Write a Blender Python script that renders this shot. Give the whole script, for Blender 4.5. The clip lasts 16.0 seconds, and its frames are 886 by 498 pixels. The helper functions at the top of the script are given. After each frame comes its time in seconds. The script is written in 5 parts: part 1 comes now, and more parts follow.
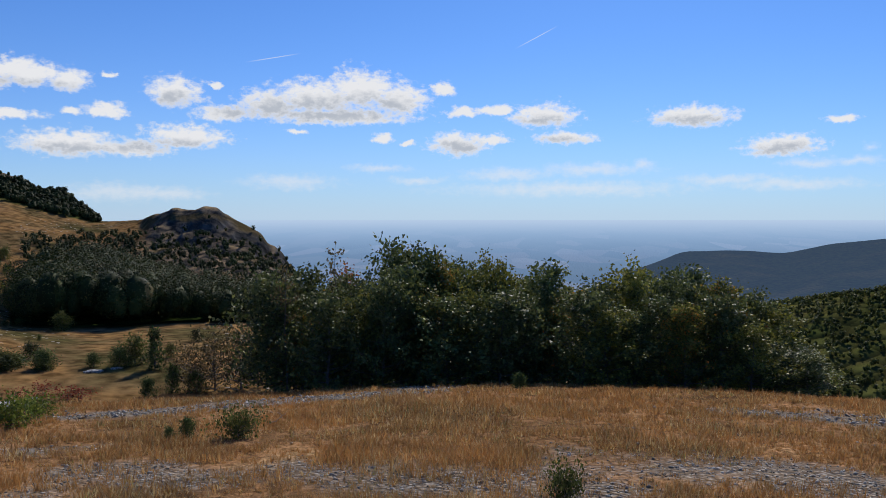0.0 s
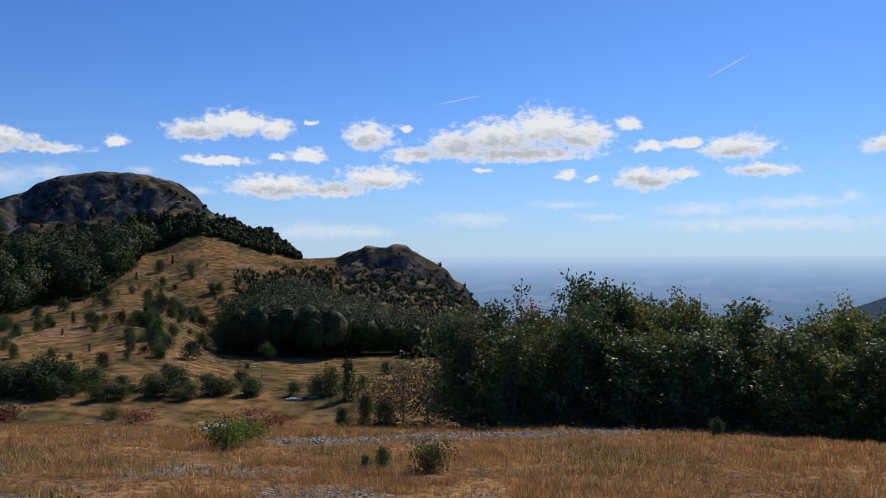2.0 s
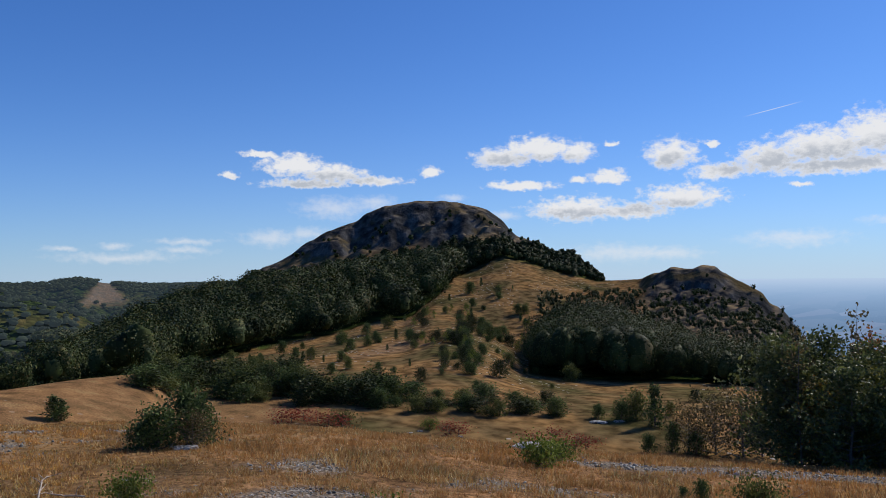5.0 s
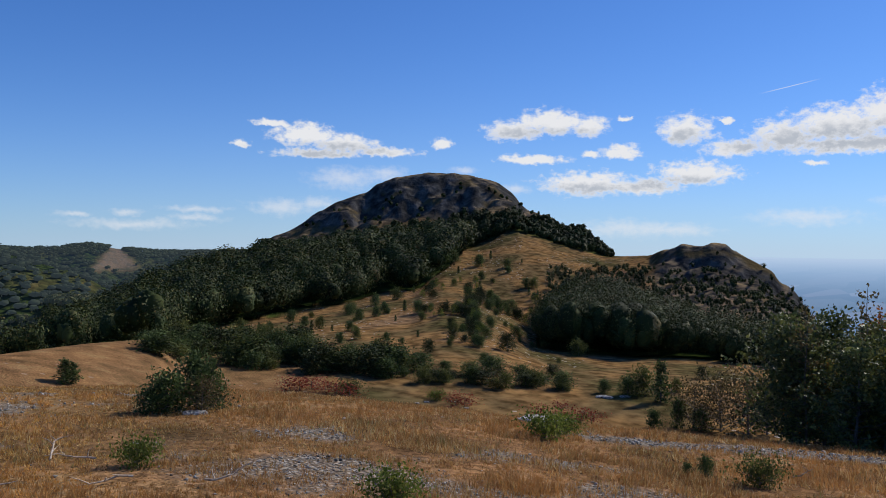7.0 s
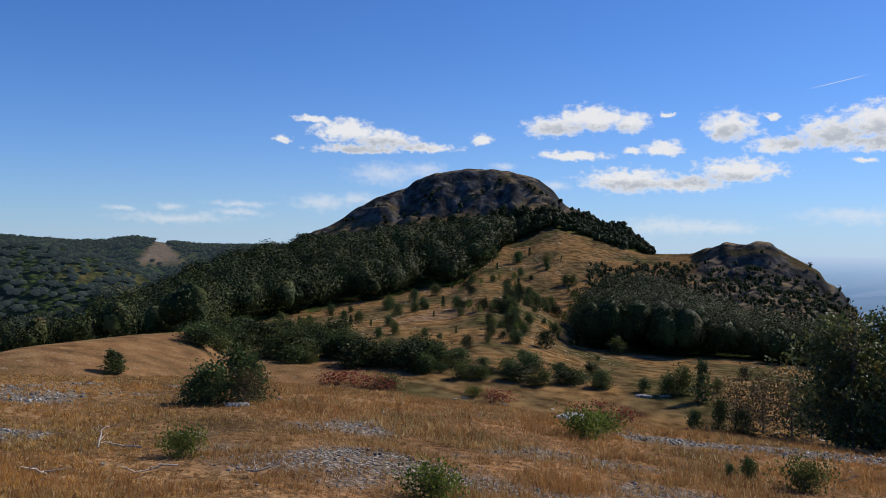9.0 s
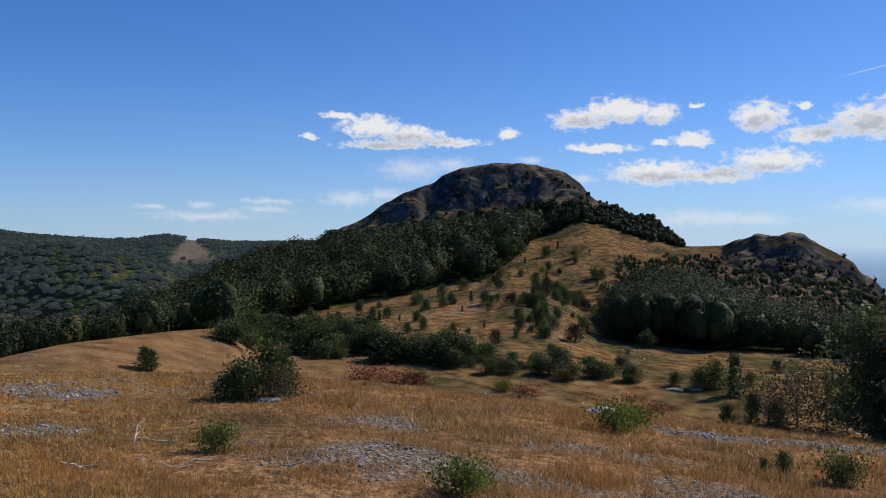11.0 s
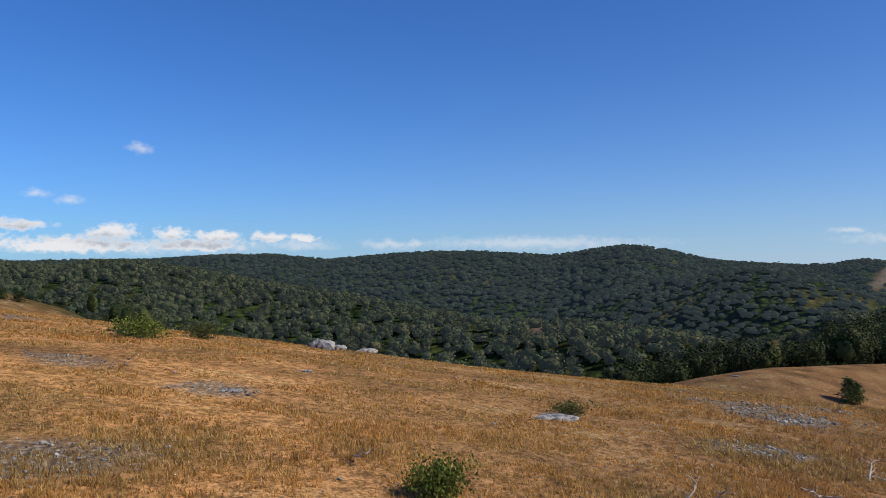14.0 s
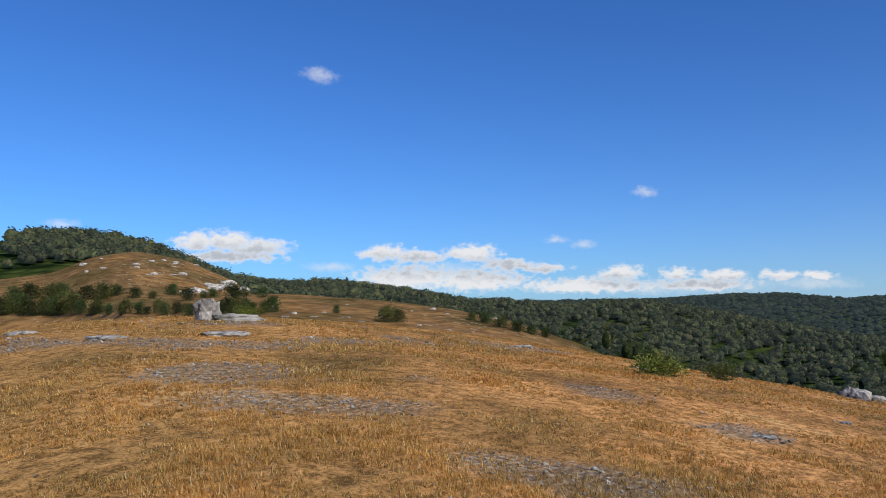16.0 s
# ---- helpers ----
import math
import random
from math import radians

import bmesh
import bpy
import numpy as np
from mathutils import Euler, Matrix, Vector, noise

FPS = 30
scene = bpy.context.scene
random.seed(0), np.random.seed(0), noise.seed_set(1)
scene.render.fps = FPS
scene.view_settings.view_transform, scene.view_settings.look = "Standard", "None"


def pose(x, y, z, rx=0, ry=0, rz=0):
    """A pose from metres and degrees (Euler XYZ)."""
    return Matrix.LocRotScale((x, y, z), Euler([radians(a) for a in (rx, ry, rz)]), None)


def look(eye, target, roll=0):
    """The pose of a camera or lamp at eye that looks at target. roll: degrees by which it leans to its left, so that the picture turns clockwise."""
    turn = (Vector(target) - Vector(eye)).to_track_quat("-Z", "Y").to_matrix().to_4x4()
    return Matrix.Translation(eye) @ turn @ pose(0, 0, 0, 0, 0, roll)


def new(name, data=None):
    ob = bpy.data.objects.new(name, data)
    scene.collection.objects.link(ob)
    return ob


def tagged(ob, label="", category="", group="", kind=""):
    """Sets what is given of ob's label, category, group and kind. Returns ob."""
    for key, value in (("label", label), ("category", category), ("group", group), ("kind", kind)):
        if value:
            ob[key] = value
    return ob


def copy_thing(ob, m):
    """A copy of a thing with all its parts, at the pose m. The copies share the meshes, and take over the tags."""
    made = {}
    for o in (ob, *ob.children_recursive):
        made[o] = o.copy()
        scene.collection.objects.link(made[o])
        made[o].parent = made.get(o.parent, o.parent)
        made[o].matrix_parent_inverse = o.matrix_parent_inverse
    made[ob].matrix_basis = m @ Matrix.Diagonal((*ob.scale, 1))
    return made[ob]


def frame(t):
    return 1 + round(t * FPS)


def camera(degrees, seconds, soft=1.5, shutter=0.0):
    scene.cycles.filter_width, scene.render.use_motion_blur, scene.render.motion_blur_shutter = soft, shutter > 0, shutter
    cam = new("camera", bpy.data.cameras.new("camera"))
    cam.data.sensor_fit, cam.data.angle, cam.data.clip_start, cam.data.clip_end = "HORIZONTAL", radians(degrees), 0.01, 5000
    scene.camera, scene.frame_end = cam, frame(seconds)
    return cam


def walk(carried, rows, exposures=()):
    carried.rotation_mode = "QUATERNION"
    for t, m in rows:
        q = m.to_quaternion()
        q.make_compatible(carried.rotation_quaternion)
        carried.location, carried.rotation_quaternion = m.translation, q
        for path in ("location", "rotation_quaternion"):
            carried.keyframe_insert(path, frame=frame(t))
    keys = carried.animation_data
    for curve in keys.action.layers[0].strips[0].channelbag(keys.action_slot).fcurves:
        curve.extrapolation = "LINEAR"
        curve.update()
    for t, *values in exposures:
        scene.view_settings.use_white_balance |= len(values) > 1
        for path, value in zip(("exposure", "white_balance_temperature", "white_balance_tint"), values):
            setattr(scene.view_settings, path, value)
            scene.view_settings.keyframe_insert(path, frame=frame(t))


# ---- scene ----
R_ARM = 0.35  # the camera is held out in front of the turning body


def held(t, yaw, pitch, roll):
    a = radians(yaw)
    return (t, pose(-R_ARM * math.sin(a), R_ARM * math.cos(a) - R_ARM, 1.6, 90 + pitch, roll, yaw))


cam = camera(58.5, 16.0, soft=0.7)
walk(cam, [
    held(0, 0.00, -2.30, 0.01),
    held(0.5, 3.12, -1.95, 0.17),
    held(1, 6.48, -1.21, 0.24),
    held(1.5, 9.00, -0.45, 0.23),
    held(2, 13.24, 0.39, 0.16),
    held(2.5, 18.21, 1.54, -0.09),
    held(3, 23.43, 2.14, 0.09),
    held(3.5, 27.39, 2.06, 0.37),
    held(4, 31.01, 2.13, 0.39),
    held(4.5, 33.30, 2.39, 0.34),
    held(5, 34.84, 2.07, 0.33),
    held(7.5, 35.91, -0.36, -1.19),
    held(8, 37.05, -0.48, -1.29),
    held(8.5, 37.94, -0.27, -1.33),
    held(11, 40.32, -0.68, -0.66),
    held(11.5, 42.59, -0.54, -0.46),
    held(12, 47.87, -0.51, -0.30),
    held(12.5, 55.47, -0.21, 0.39),
    held(13, 64.03, 0.52, 0.58),
    held(13.5, 74.80, 0.88, 0.52),
    held(14, 87.72, 1.05, 0.30),
    held(14.5, 98.50, 1.24, 0.12),
    held(15, 107.84, 1.93, 0.17),
    held(15.5, 115.38, 2.77, 0.02),
    held(16, 123.13, 4.07, 0.23),
])

# ---- world: clear autumn sky, sun behind the hills, small cumulus ----
SUN_AZ, SUN_EL = -14.0, 38.0  # bearings grow to the left of the first view
world = bpy.data.worlds.new("world")
scene.world = world
world.use_nodes = True
wt = world.node_tree
wt.nodes.clear()


def wnode(kind, **kw):
    n = wt.nodes.new(kind)
    for k, v in kw.items():
        if k == "op":
            n.operation = v
        else:
            n.inputs[int(k[1:])].default_value = v
    return n


def wlink(a, b, i=0):
    wt.links.new(a, b.inputs[i])


def wmath(op, a, b=None, c=None):
    n = wt.nodes.new("ShaderNodeMath")
    n.operation = op
    for i, v in enumerate((a, b, c)):
        if v is None:
            continue
        if isinstance(v, (int, float)):
            n.inputs[i].default_value = v
        else:
            wt.links.new(v, n.inputs[i])
    return n.outputs[0]


sky = wt.nodes.new("ShaderNodeTexSky")
sky.sky_type = "NISHITA"
sky.sun_disc = False
sky.sun_elevation = radians(SUN_EL)
sky.sun_rotation = radians(-SUN_AZ)
sky.altitude = 900
sky.air_density = 1.0
sky.dust_density = 0.35
sky.ozone_density = 2.0
coord = wt.nodes.new("ShaderNodeTexCoord")
sep = wt.nodes.new("ShaderNodeSeparateXYZ")
wlink(coord.outputs["Generated"], sep)
az_out = wmath("MULTIPLY", wmath("ARCTAN2", wmath("MULTIPLY", sep.outputs[0], -1.0), sep.outputs[1]), 57.2958)
el_out = wmath("MULTIPLY", wmath("ARCSINE", sep.outputs[2]), 57.2958)
flat = wt.nodes.new("ShaderNodeCombineXYZ")
wlink(az_out, flat, 0)
wlink(el_out, flat, 1)
puff = wt.nodes.new("ShaderNodeTexNoise")
puff.inputs["Scale"].default_value = 0.8
puff.inputs["Detail"].default_value = 6.0
puff.inputs["Roughness"].default_value = 0.62
wlink(flat.outputs[0], puff)
puff_c = wnode("ShaderNodeVectorMath", op="SUBTRACT", _1=(0.5, 0.5, 0.5))
wlink(puff.outputs["Color"], puff_c)
puff_s = wnode("ShaderNodeVectorMath", op="MULTIPLY_ADD", _1=(1.7, 0.9, 0.0))
wlink(puff_c.outputs[0], puff_s)
wlink(flat.outputs[0], puff_s, 2)
billow = wt.nodes.new("ShaderNodeTexNoise")
billow.inputs["Scale"].default_value = 1.0
billow.inputs["Detail"].default_value = 7.0
billow.inputs["Roughness"].default_value = 0.60
billow_v = wnode("ShaderNodeVectorMath", op="MULTIPLY", _1=(1.5, 2.3, 1.0))
wlink(flat.outputs[0], billow_v)
wlink(billow_v.outputs[0], billow)
heaps = {"full": None, "thin": None, "grey": None}


def heap(layer, az, el, w, h, base):
    """One heap of cloud at a bearing and height in degrees, with its half width and half height; base flattens its underside."""
    n = wnode("ShaderNodeVectorMath", op="MULTIPLY_ADD", _1=(1 / w, 1 / h, 0.0), _2=(-az / w, -el / h, 0.0))
    wlink(puff_s.outputs[0], n)
    last = n
    if base != 1.0:
        low = wnode("ShaderNodeVectorMath", op="MULTIPLY", _1=(-1.0, -base, 0.0))
        wlink(n.outputs[0], low)
        last = wt.nodes.new("ShaderNodeVectorMath")
        last.operation = "MAXIMUM"
        wlink(n.outputs[0], last)
        wlink(low.outputs[0], last, 1)
    d = wt.nodes.new("ShaderNodeVectorMath")
    d.operation = "LENGTH"
    wlink(last.outputs[0], d)
    v = wmath("SUBTRACT", 1.0, d.outputs["Value"])
    heaps[layer] = v if heaps[layer] is None else wmath("MAXIMUM", heaps[layer], v)


def cloud(az, el, w, h):
    heap("full", az, el, w, h, 1.35)


def wisp(az, el, w, h):
    heap("thin", az, el, w, h, 1.0)


def underside(az, el, w, h):
    heap("grey", az, el, w, h, 1.0)


# heaps over the plain
cloud(18.6, 8.29, 1.98, 1.31); cloud(15.4, 7.09, 2.28, 0.74); cloud(12.2, 7.69, 2.74, 1.39); cloud(9.0, 8.24, 3.59, 1.64)
cloud(5.8, 8.81, 3.04, 1.8); cloud(3.2, 8.25, 2.45, 1.47); cloud(7.4, 7.09, 6.04, 0.74); cloud(-0.0, 9.05, 0.98, 0.65)
cloud(-1.5, 7.47, 1.39, 0.49); cloud(-3.9, 7.53, 1.79, 0.49); cloud(-7.3, 7.09, 2.66, 1.06); cloud(-8.7, 5.56, 2.4, 0.53)
cloud(-1.1, 5.15, 2.37, 1.06); cloud(-3.5, 5.54, 1.47, 0.41); cloud(4.4, 5.61, 0.73, 0.49); cloud(2.6, 5.3, 0.57, 0.25)
cloud(-17.4, 6.78, 2.98, 0.9); cloud(-23.1, 4.66, 2.76, 0.9); cloud(-26.6, 6.25, 1.17, 0.37); cloud(22.7, 9.35, 0.59, 0.25)
cloud(10.4, 6.13, 0.79, 0.25); cloud(16.0, 9.09, 0.68, 0.29)
# heaps round the rock dome
cloud(47.9, 8.69, 1.42, 0.33); cloud(45.5, 7.9, 2.65, 0.98); cloud(42.7, 7.33, 2.68, 0.9); cloud(39.8, 6.94, 2.61, 0.45)
cloud(44.7, 6.7, 3.38, 0.41); cloud(35.7, 7.56, 0.9, 0.53); cloud(30.5, 8.5, 2.42, 0.9); cloud(27.7, 9.06, 3.02, 1.06)
cloud(25.3, 8.77, 1.49, 0.9); cloud(29.2, 6.52, 2.73, 0.45); cloud(24.9, 6.92, 0.94, 0.37); cloud(22.9, 6.99, 1.54, 0.61)
cloud(25.2, 4.71, 3.72, 1.06); cloud(21.7, 4.56, 3.42, 0.74); cloud(18.0, 5.4, 3.1, 1.06); cloud(50.0, 7.21, 0.78, 0.33)
# the bank over the northern ridge
cloud(140.4, 4.31, 1.79, 0.82); cloud(138.5, 4.42, 2.06, 0.98); cloud(136.4, 4.05, 2.56, 0.82); cloud(138.5, 3.39, 4.19, 0.57)
cloud(127.4, 3.71, 1.95, 0.74); cloud(124.9, 3.46, 2.7, 0.65); cloud(121.0, 3.69, 2.21, 0.82); cloud(118.4, 2.85, 2.6, 0.57)
cloud(115.9, 2.55, 2.01, 0.45); cloud(113.6, 1.6, 1.07, 0.45); cloud(110.4, 2.16, 1.87, 0.7); cloud(106.6, 2.07, 1.2, 0.61)
cloud(103.6, 1.87, 1.75, 0.53); cloud(100.1, 1.85, 1.52, 0.41); cloud(97.7, 1.8, 1.13, 0.37)
cloud(125.6, 1.9, 4.6, 1.1); cloud(120.8, 1.7, 4.2, 1.1); cloud(112.5, 1.3, 6.0, 0.7); cloud(105.0, 1.3, 4.0, 0.6)
# thin streaks and veils
wisp(11.0, 2.51, 3.94, 0.65); wisp(4.6, 3.52, 2.68, 0.37); wisp(-4.7, 3.12, 4.06, 0.57); wisp(-10.7, 3.39, 4.74, 0.57)
wisp(-14.2, 3.66, 1.0, 0.49); wisp(-19.5, 2.56, 4.0, 0.49); wisp(-25.0, 3.56, 2.35, 0.45); wisp(-27.6, 3.59, 1.6, 0.41)
wisp(22.6, 1.69, 3.83, 0.82); wisp(1.8, 2.64, 2.45, 0.33); wisp(-23.7, 2.23, 5.49, 0.49); wisp(-8.8, 2.0, 10.39, 0.65)
wisp(-28.3, 4.53, 0.63, 0.37); wisp(19.0, 1.54, 2.92, 0.49); wisp(42.6, 5.04, 3.04, 0.98); wisp(39.8, 5.41, 1.8, 0.65)
wisp(47.0, 2.89, 2.62, 0.7); wisp(44.6, 3.24, 1.77, 0.57); wisp(60.3, 2.02, 0.97, 0.25); wisp(57.4, 2.28, 1.08, 0.29)
wisp(52.8, 1.98, 2.09, 0.33); wisp(52.8, 2.57, 2.65, 0.29); wisp(57.2, 1.45, 4.69, 0.41); wisp(34.1, 5.74, 1.22, 0.41)
wisp(30.4, 4.38, 1.41, 0.41); wisp(20.9, 1.71, 4.15, 0.57); wisp(131.2, 2.81, 2.01, 0.41); wisp(123.3, 2.39, 6.14, 0.9)
wisp(108.6, 7.88, 1.0, 0.41); wisp(114.9, 4.68, 0.96, 0.33); wisp(112.9, 4.29, 1.03, 0.33); wisp(132.1, 16.24, 1.44, 0.65)
wisp(148.9, 5.42, 1.33, 0.33); wisp(106.6, 1.25, 9.03, 0.65); wisp(98.0, 1.4, 3.02, 0.49); wisp(91.6, 1.38, 2.28, 0.45)
wisp(89.8, 1.46, 0.82, 0.33); wisp(60.7, 2.05, 1.3, 0.25); wisp(81.0, 1.44, 10.09, 0.57)
# grey undersides
underside(9.0, 7.53, 4.39, 0.74); underside(5.4, 7.75, 2.84, 0.74); underside(13.3, 7.27, 2.32, 0.49); underside(18.6, 7.84, 1.25, 0.49)
underside(-7.9, 5.42, 1.61, 0.25); underside(-7.1, 6.7, 1.61, 0.41); underside(-1.1, 4.86, 1.47, 0.49); underside(-17.4, 6.52, 2.09, 0.33)
underside(-23.1, 4.43, 1.73, 0.37); underside(28.5, 8.27, 3.6, 0.45); underside(43.9, 7.01, 3.63, 0.41); underside(25.2, 4.31, 2.74, 0.41)
underside(19.1, 4.79, 2.96, 0.45); underside(44.7, 6.58, 2.41, 0.25); underside(138.1, 3.56, 4.2, 0.65); underside(125.7, 2.89, 3.68, 0.65)
underside(120.4, 2.71, 3.68, 0.65); underside(116.4, 2.19, 3.23, 0.37); underside(110.4, 1.65, 1.87, 0.37); underside(106.6, 1.52, 1.5, 0.37)
underside(102.9, 1.48, 3.24, 0.29)
# plain heaps all round, outside the view
for k in range(16):
    cloud(162.0 + 10.0 * k + 4 * math.sin(k * 2.1), 7.0 + 3 * math.sin(k * 1.7), 3.6, 1.1)


def streak(az, el, half, slant, width):
    """A thin vapour trail."""
    ca, sa_ = math.cos(radians(slant)), math.sin(radians(slant))
    off = wnode("ShaderNodeVectorMath", op="SUBTRACT", _1=(az, el, 0.0))
    wlink(flat.outputs[0], off)
    u, v = wnode("ShaderNodeVectorMath", op="DOT_PRODUCT", _1=(ca / half, sa_ / half, 0)), wnode("ShaderNodeVectorMath", op="DOT_PRODUCT", _1=(-sa_ / width, ca / width, 0))
    wlink(off.outputs[0], u), wlink(off.outputs[0], v)
    d = wmath("MAXIMUM", wmath("ABSOLUTE", u.outputs["Value"]), wmath("ABSOLUTE", v.outputs["Value"]))
    return wmath("MULTIPLY", wmath("MULTIPLY_ADD", d, -1.0, 1.0), 0.9)


trails = wmath("MAXIMUM", streak(12.0, 11.05, 2.1, -11.0, 0.05), streak(-6.7, 12.6, 1.8, -26.0, 0.05))


def cover(v, lo, hi):
    n = wt.nodes.new("ShaderNodeMapRange")
    n.interpolation_type = "SMOOTHSTEP"
    n.inputs[1].default_value, n.inputs[2].default_value = lo, hi
    wlink(v, n)
    return n.outputs[0]


lump = wmath("MULTIPLY_ADD", billow.outputs["Fac"], 1.7, -0.80)
full = wmath("ADD", heaps["full"], lump)
thin = wmath("MULTIPLY_ADD", lump, 0.8, heaps["thin"])
alpha = wmath("MAXIMUM", wmath("MAXIMUM", cover(full, -0.10, 0.62), wmath("MULTIPLY", cover(thin, -0.15, 1.2), 0.55)), wmath("MULTIPLY", cover(trails, 0.0, 0.8), 0.45))
shade = wmath("MULTIPLY", cover(wmath("MULTIPLY_ADD", lump, 0.9, heaps["grey"]), -0.8, 0.6), cover(full, 0.1, 0.9))
body = wt.nodes.new("ShaderNodeMix")
body.data_type = "RGBA"
body.inputs[6].default_value, body.inputs[7].default_value = (0.80, 0.81, 0.84, 1), (0.46, 0.50, 0.57, 1)
wlink(shade, body)
SKY = 0.078
tint = wt.nodes.new("ShaderNodeMix")
tint.data_type, tint.blend_type = "RGBA", "MULTIPLY"
tint.inputs[0].default_value = 1.0
side = wt.nodes.new("ShaderNodeMix")
side.data_type = "RGBA"
side.inputs[6].default_value, side.inputs[7].default_value = (0.40, 0.89, 1.66, 1), (0.44, 0.81, 1.42, 1)
wlink(cover(sep.outputs[1], -0.3, 0.95), side)
wt.links.new(side.outputs[2], tint.inputs[7])
wt.links.new(sky.outputs[0], tint.inputs[6])
sky_l = wnode("ShaderNodeVectorMath", op="SCALE")
sky_l.inputs[3].default_value = SKY
wlink(tint.outputs[2], sky_l)
# thin white haze low over the horizon
haze = wmath("POWER", 2.718, wmath("MULTIPLY", wmath("ABSOLUTE", el_out), -0.22))
hz = wt.nodes.new("ShaderNodeMix")
hz.data_type = "RGBA"
wlink(wmath("MULTIPLY", haze, wmath("MULTIPLY_ADD", sep.outputs[1], 0.36, 0.46)), hz)
wt.links.new(sky_l.outputs[0], hz.inputs[6])
hz.inputs[7].default_value = (0.50, 0.63, 0.80, 1)
mixc = wt.nodes.new("ShaderNodeMix")
mixc.data_type = "RGBA"
wlink(alpha, mixc)
wt.links.new(hz.outputs[2], mixc.inputs[6])
wt.links.new(body.outputs[2], mixc.inputs[7])
bg = wt.nodes.new("ShaderNodeBackground")
wlink(mixc.outputs[2], bg)
wout = wt.nodes.new("ShaderNodeOutputWorld")
wlink(bg.outputs[0], wout)

sun_data = bpy.data.lights.new("sun", "SUN")
sun_data.energy, sun_data.angle, sun_data.color = 4.5, radians(0.53), (1.0, 0.95, 0.86)
sun = new("sun", sun_data)
sa, se = radians(SUN_AZ), radians(SUN_EL)
sun.matrix_world = look((0, 0, 60), (60 * math.sin(sa) * math.cos(se), -60 * math.cos(sa) * math.cos(se), 60 - 60 * math.sin(se)))
scene.view_settings.exposure = 0.0

# ---- the lie of the land ----
EYE = 1.6


def smooth(a, b, x):
    t = np.clip((x - a) / (b - a), 0, 1)
    return t * t * (3 - 2 * t)


def vnoise(x, y, scale, seed=0):
    """Smooth value noise on arrays, about -1 to 1."""
    x, y = np.asarray(x, float) / scale + seed * 17.3, np.asarray(y, float) / scale - seed * 9.1
    ix, iy = np.floor(x), np.floor(y)
    fx, fy = x - ix, y - iy
    fx, fy = fx * fx * (3 - 2 * fx), fy * fy * (3 - 2 * fy)

    def h(i, j):
        v = np.sin(i * 127.1 + j * 311.7 + seed * 74.7) * 43758.5453
        return (v - np.floor(v)) * 2 - 1
    return (h(ix, iy) * (1 - fx) + h(ix + 1, iy) * fx) * (1 - fy) + (h(ix, iy + 1) * (1 - fx) + h(ix + 1, iy + 1) * fx) * fy


def fbm(x, y, scale, seed=0, octaves=4):
    s, a = 0, 1.0
    for k in range(octaves):
        s = s + a * vnoise(x, y, scale / 2 ** k, seed + k)
        a *= 0.5
    return s


def crest(nodes, az):
    """Distance and height of a ridge's crest along the bearing, smooth between its nodes (bearing, distance, rise in degrees)."""
    n = sorted(nodes)
    a = np.array([p[0] for p in n], float)
    r = np.array([p[1] for p in n], float)
    e = np.array([p[2] for p in n], float)
    rc, ec = 0, 0
    for d, w in ((-0.5, 0.25), (0, 0.5), (0.5, 0.25)):
        rc = rc + w * np.interp(az + d, a, r)
        ec = ec + w * np.interp(az + d, a, e)
    return rc, EYE + rc * np.tan(np.radians(ec))


def ridge(az, r, nodes, front, back, width, edge=6.0):
    rc, zc = crest(nodes, az)
    d = r - rc
    s = np.where(d < 0, front, back)
    z = zc - s * d * d / (np.abs(d) + width)
    lo, hi = min(p[0] for p in nodes), max(p[0] for p in nodes)
    out = np.maximum(lo - az, az - hi)
    return z - np.clip(out, 0, None) * rc * 0.0175 * 0.5


# the main hill along each bearing: hollow, foot of the woods, shoulder or foot of the rock, skyline (bearing, distance, rise)
HOLLOW = [(8, 88, -11.0), (13.6, 88, -10.3), (22, 88, -10.0), (30, 88, -9.8), (36, 88, -9.6), (46, 88, -9.2), (52, 88, -8.8), (56, 88, -9.2), (64, 88, -11), (74, 88, -14)]
LOWER = [(8, 140, -8.5), (13.6, 145, -7.6), (18.5, 148, -7.3), (22.2, 150, -7.4), (26.1, 152, -7.2), (28.7, 158, -6.6), (30.5, 180, -4.5), (34, 200, -2.5), (36.3, 215, -2.1), (37.2, 215, -2.77), (40.4, 205, -3.37), (44.4, 190, -4.25), (48.4, 178, -4.97), (52.3, 165, -5.76), (56, 150, -6.6), (61, 140, -8), (64, 130, -9), (68, 120, -10.5), (74, 110, -13)]
UPPER = [(8, 190, -8), (11, 200, -4.6), (13, 205, -3.0), (16, 208, -1.9), (19, 212, -1.6), (20.9, 225, -1.2), (23.4, 250, -0.35), (25.9, 255, 0.1), (28.3, 258, 0.75), (30.7, 262, 1.2), (32.3, 265, 0.75), (34.1, 272, 0.6), (36, 282, 1.6), (38.1, 286, 1.9), (40.5, 286, 1.4), (42.6, 285, 1.0), (44.6, 284, 0.6), (46.2, 282, 0.2), (47.9, 280, -0.4), (50, 270, -2.2), (56, 235, -4.6), (61.4, 200, -6.6), (64.2, 178, -8), (68, 150, -9.5), (74, 130, -12)]
